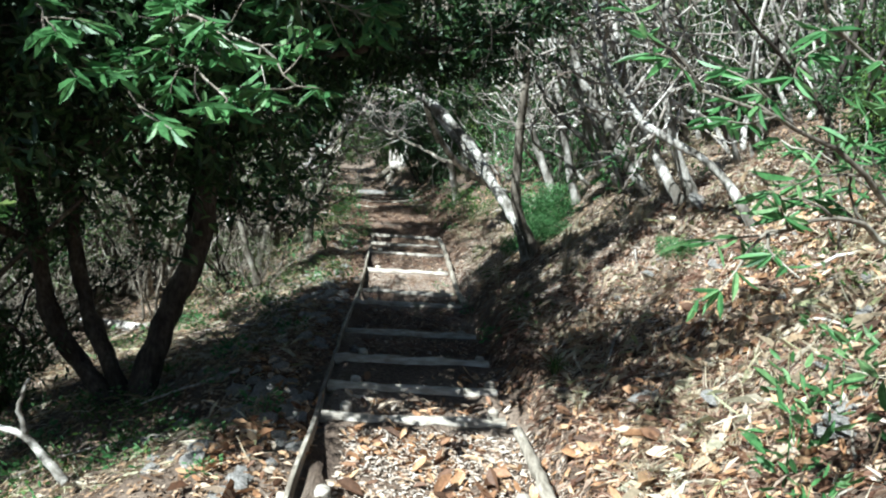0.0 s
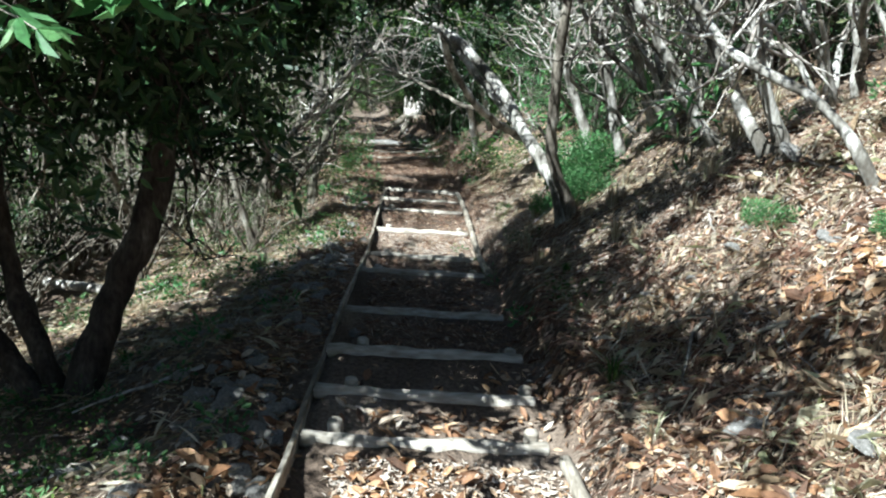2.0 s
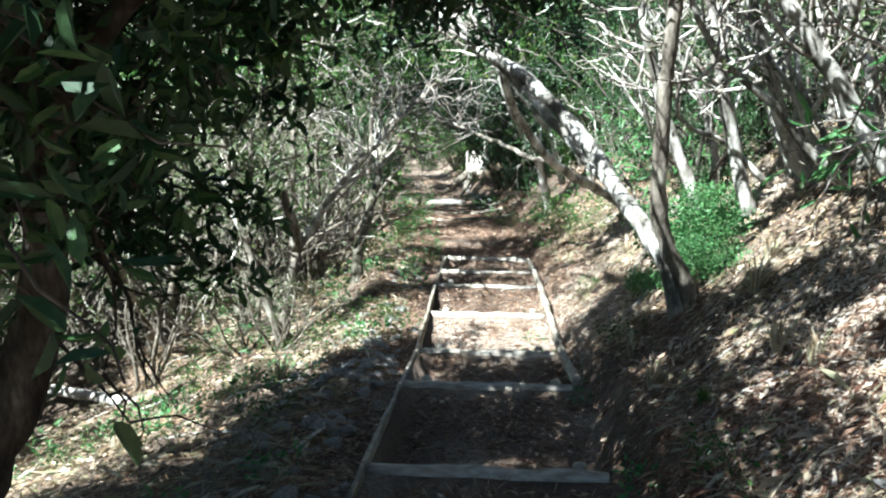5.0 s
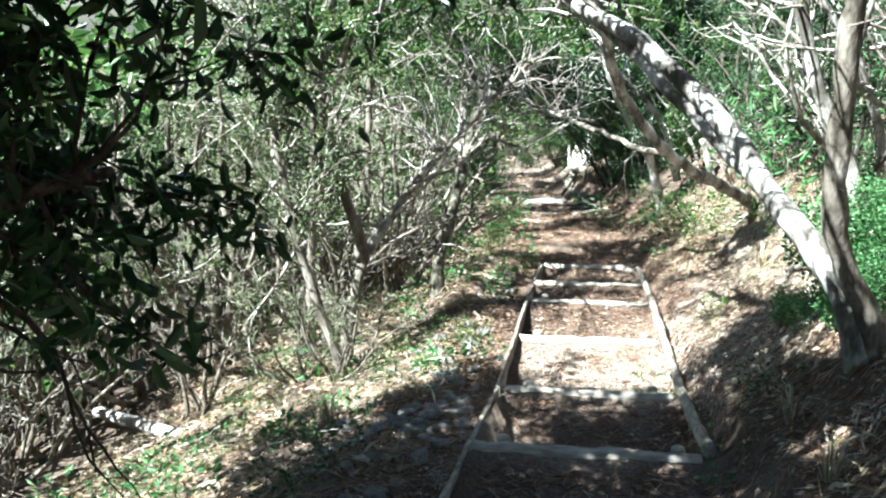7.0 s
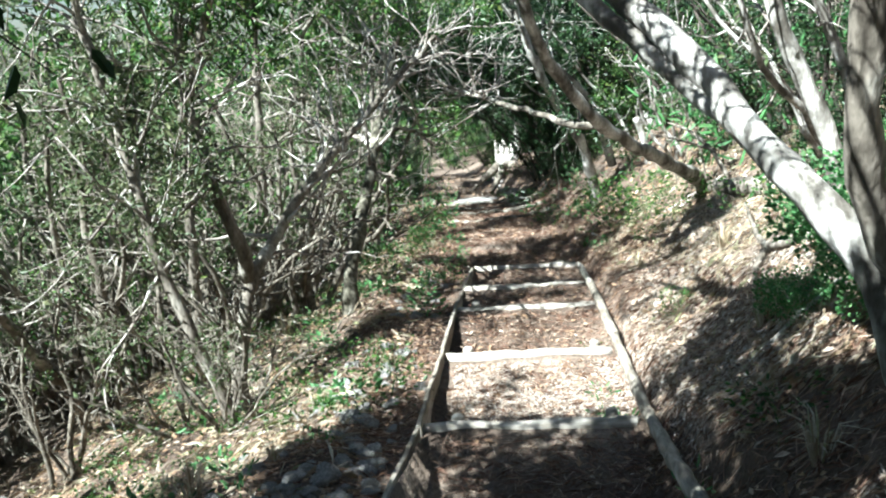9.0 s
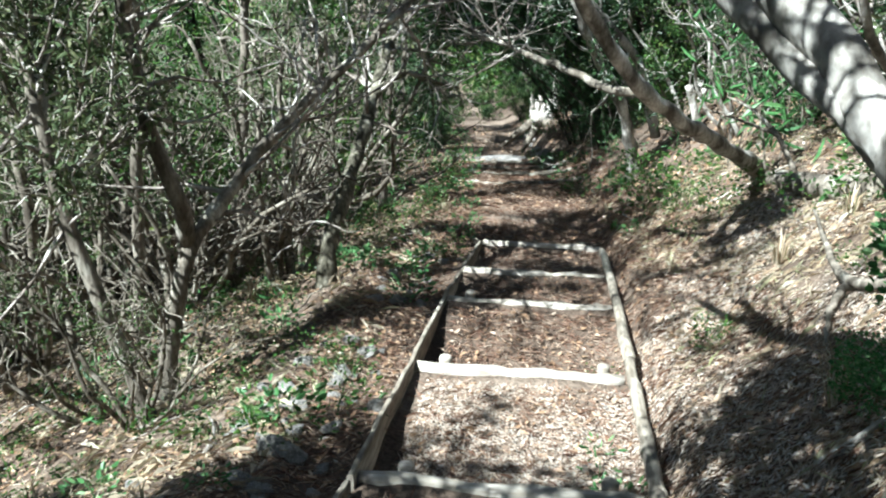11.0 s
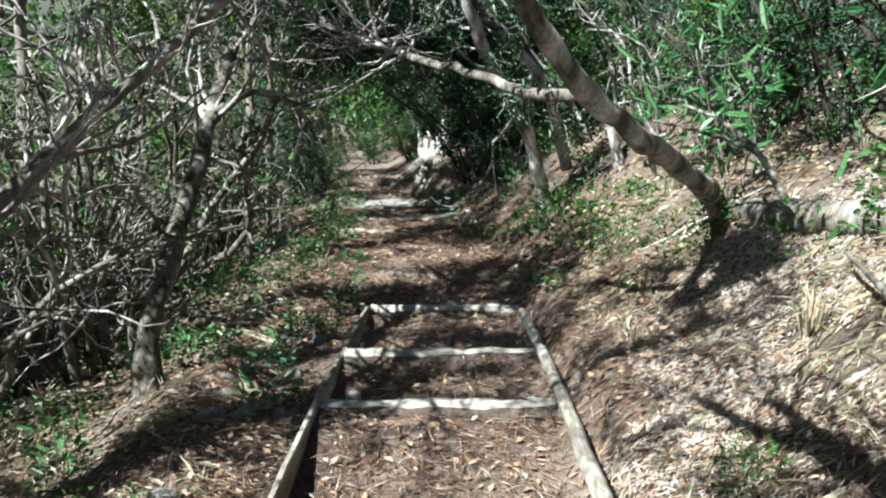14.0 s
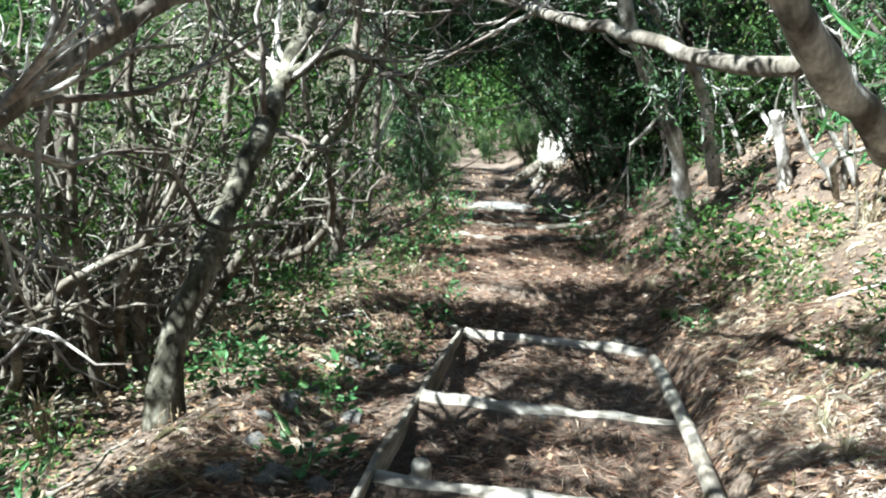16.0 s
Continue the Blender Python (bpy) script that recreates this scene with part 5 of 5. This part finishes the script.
litter("pale_leaf_litter", 22000, clumps(patch(-0.5, 0.62, 6.2, 7.35), 1.0, 2.1, -1.0), 0.021, PALE, "bleached pale broken leaves brightening the sunlit landing", 0.22, 0.5)
litter("pale_leaf_litter", 12000, patch(-0.52, 0.66, -2.6, 0.9), 0.032, PALE, "bleached broken leaves and dust brightening the sunlit upper steps", 0.3, 0.5)
litter("pale_leaf_litter", 26000, clumps(patch(0.8, 2.7, 1.2, 4.2), 4.0, 1.1, -0.3), 0.032, PALE, "bleached pale broken leaves brightening a sunlit patch high on the bank", 0.22, 0.9)
litter("fallen_needles", 80000, patch(-1.3, 1.25, 2.0, 17), 0.07, NEEDLE, "fallen reddish brown needles and twigs on the trail", 0.045, 0.5)
litter("dry_straw", 34000, clumps(patch(0.75, 3.2, -1.5, 12), 7.0, 1.3, -0.3), 0.075, STRAW, "bleached dry grass stalks lying on the bank", 0.04, 1.2)
litter("dry_straw", 9000, clumps(patch(0.8, 3.2, -2.4, 2.6), 3.0, 1.6, 0.0), 0.12, STRAW, "bleached dry grass stalks on the upper bank", 0.04, 1.8)
litter("dry_straw", 26000, clumps(patch(-4.4, -0.9, 0, 12), 8.0, 1.3, -0.4), 0.10, STRAW, "bleached dry grass stalks on the lower slope", 0.04, 1.2)

# fallen sticks
for k in range(94):
    x, y = (rng.uniform(0.75, 2.4), rng.uniform(-1.6, 2.4)) if k >= 70 else (rng.uniform(0.7, 3.0), rng.uniform(-1.5, 12)) if k % 2 else (rng.uniform(-3.8, -0.8), rng.uniform(-0.5, 13))
    a, ll = rng.uniform(0, 6.283), rng.uniform(0.25, 0.8)
    mid, end = (x + math.cos(a) * ll * 0.5, y + math.sin(a) * ll * 0.5), (x + math.cos(a + 0.2) * ll, y + math.sin(a + 0.2) * ll)
    if abs(end[0]) < 0.65 or abs(mid[0]) < 0.65:
        continue
    rr = rng.uniform(0.005, 0.014)
    bb = Buf()
    ln = np.array(lying(((x, y), mid, end), (rr, rr + 0.02, rr + rng.uniform(0, 0.06))))
    bb.tube(bend(ln - ln[0], 8, 0.006), np.linspace(rr, rr * 0.4, 8), 6, 0.05)
    ob = new("stick", bb.mesh("stick", DEADWOOD if k % 3 and k < 70 else BARK_MID))
    ob.location = ln[0]
    tagged(ob, "dry grey fallen stick on the leaf litter", "stick", "fallen sticks")

# broken clods and bits of rock on the rugged bank
for k in range(24):
    x, y = rng.uniform(0.85, 2.3), rng.uniform(-1.4, 2.6)
    ob = new("stone", stones[k % 6])
    w = rng.uniform(0.025, 0.075)
    ob.matrix_basis = pose(x, y, on_land(x, y) + w * 0.1, rng.uniform(-20, 20), rng.uniform(-20, 20), rng.uniform(0, 360)) @ Matrix.Diagonal((w * 1.5, w, w * 0.6, 1))
    tagged(ob, "grey broken stone in the leaf litter on the bank", "stone", "stones on the bank")

# roots and a worn slab across the lower trail
for y, x0, x1, rr in ((14.6, -1.2, 0.45, 0.03), (15.6, -1.35, 0.35, 0.035), (16.3, -1.5, 0.2, 0.03), (16.9, -1.6, 0.1, 0.035)):
    ln = np.array(lying(((x0, y + 0.15), (x0 * 0.6 + x1 * 0.4, y - 0.05), (x0 * 0.3 + x1 * 0.7, y + 0.1), (x1, y - 0.05)), (0.0, 0.015, 0.02, 0.0)))
    bb = Buf()
    bb.tube(bend(ln - ln[0], 16, 0.012), rr * (1 + 0.15 * rng.normal(size=16)), 8, 0.08)
    ob = new("exposed_root", bb.mesh("exposed_root", BARK_MID))
    ob.location = ln[0]
    tagged(ob, "worn grey root crossing the lower trail", "root", "trail roots")
for y, du, w in ((16.6, 0.62, 0.07), (17.0, 0.72, 0.09), (17.6, 0.74, 0.15), (17.9, 0.62, 0.09), (18.2, 0.66, 0.12), (18.8, 0.62, 0.08)):
    x = float(trail_x(y)) + du
    ob = new("stone", stones[int(y * 10) % 6])
    ob.matrix_basis = pose(x, y, on_land(x, y) + w * 0.15, rng.uniform(-20, 20), rng.uniform(-20, 20), rng.uniform(0, 360)) @ Matrix.Diagonal((w, w * 0.8, w * 0.8, 1))
    tagged(ob, "pale grey boulder edging the lower trail", "stone", "boulders by the lower trail")
ob = new("flat_stone", stones[2])
ob.matrix_basis = pose(-0.95, 17.6, on_land(-0.95, 17.6) + 0.01, 0, 0, 20) @ Matrix.Diagonal((0.5, 0.26, 0.06, 1))
tagged(ob, "flat pale stone slab set in the lower trail", "stone")
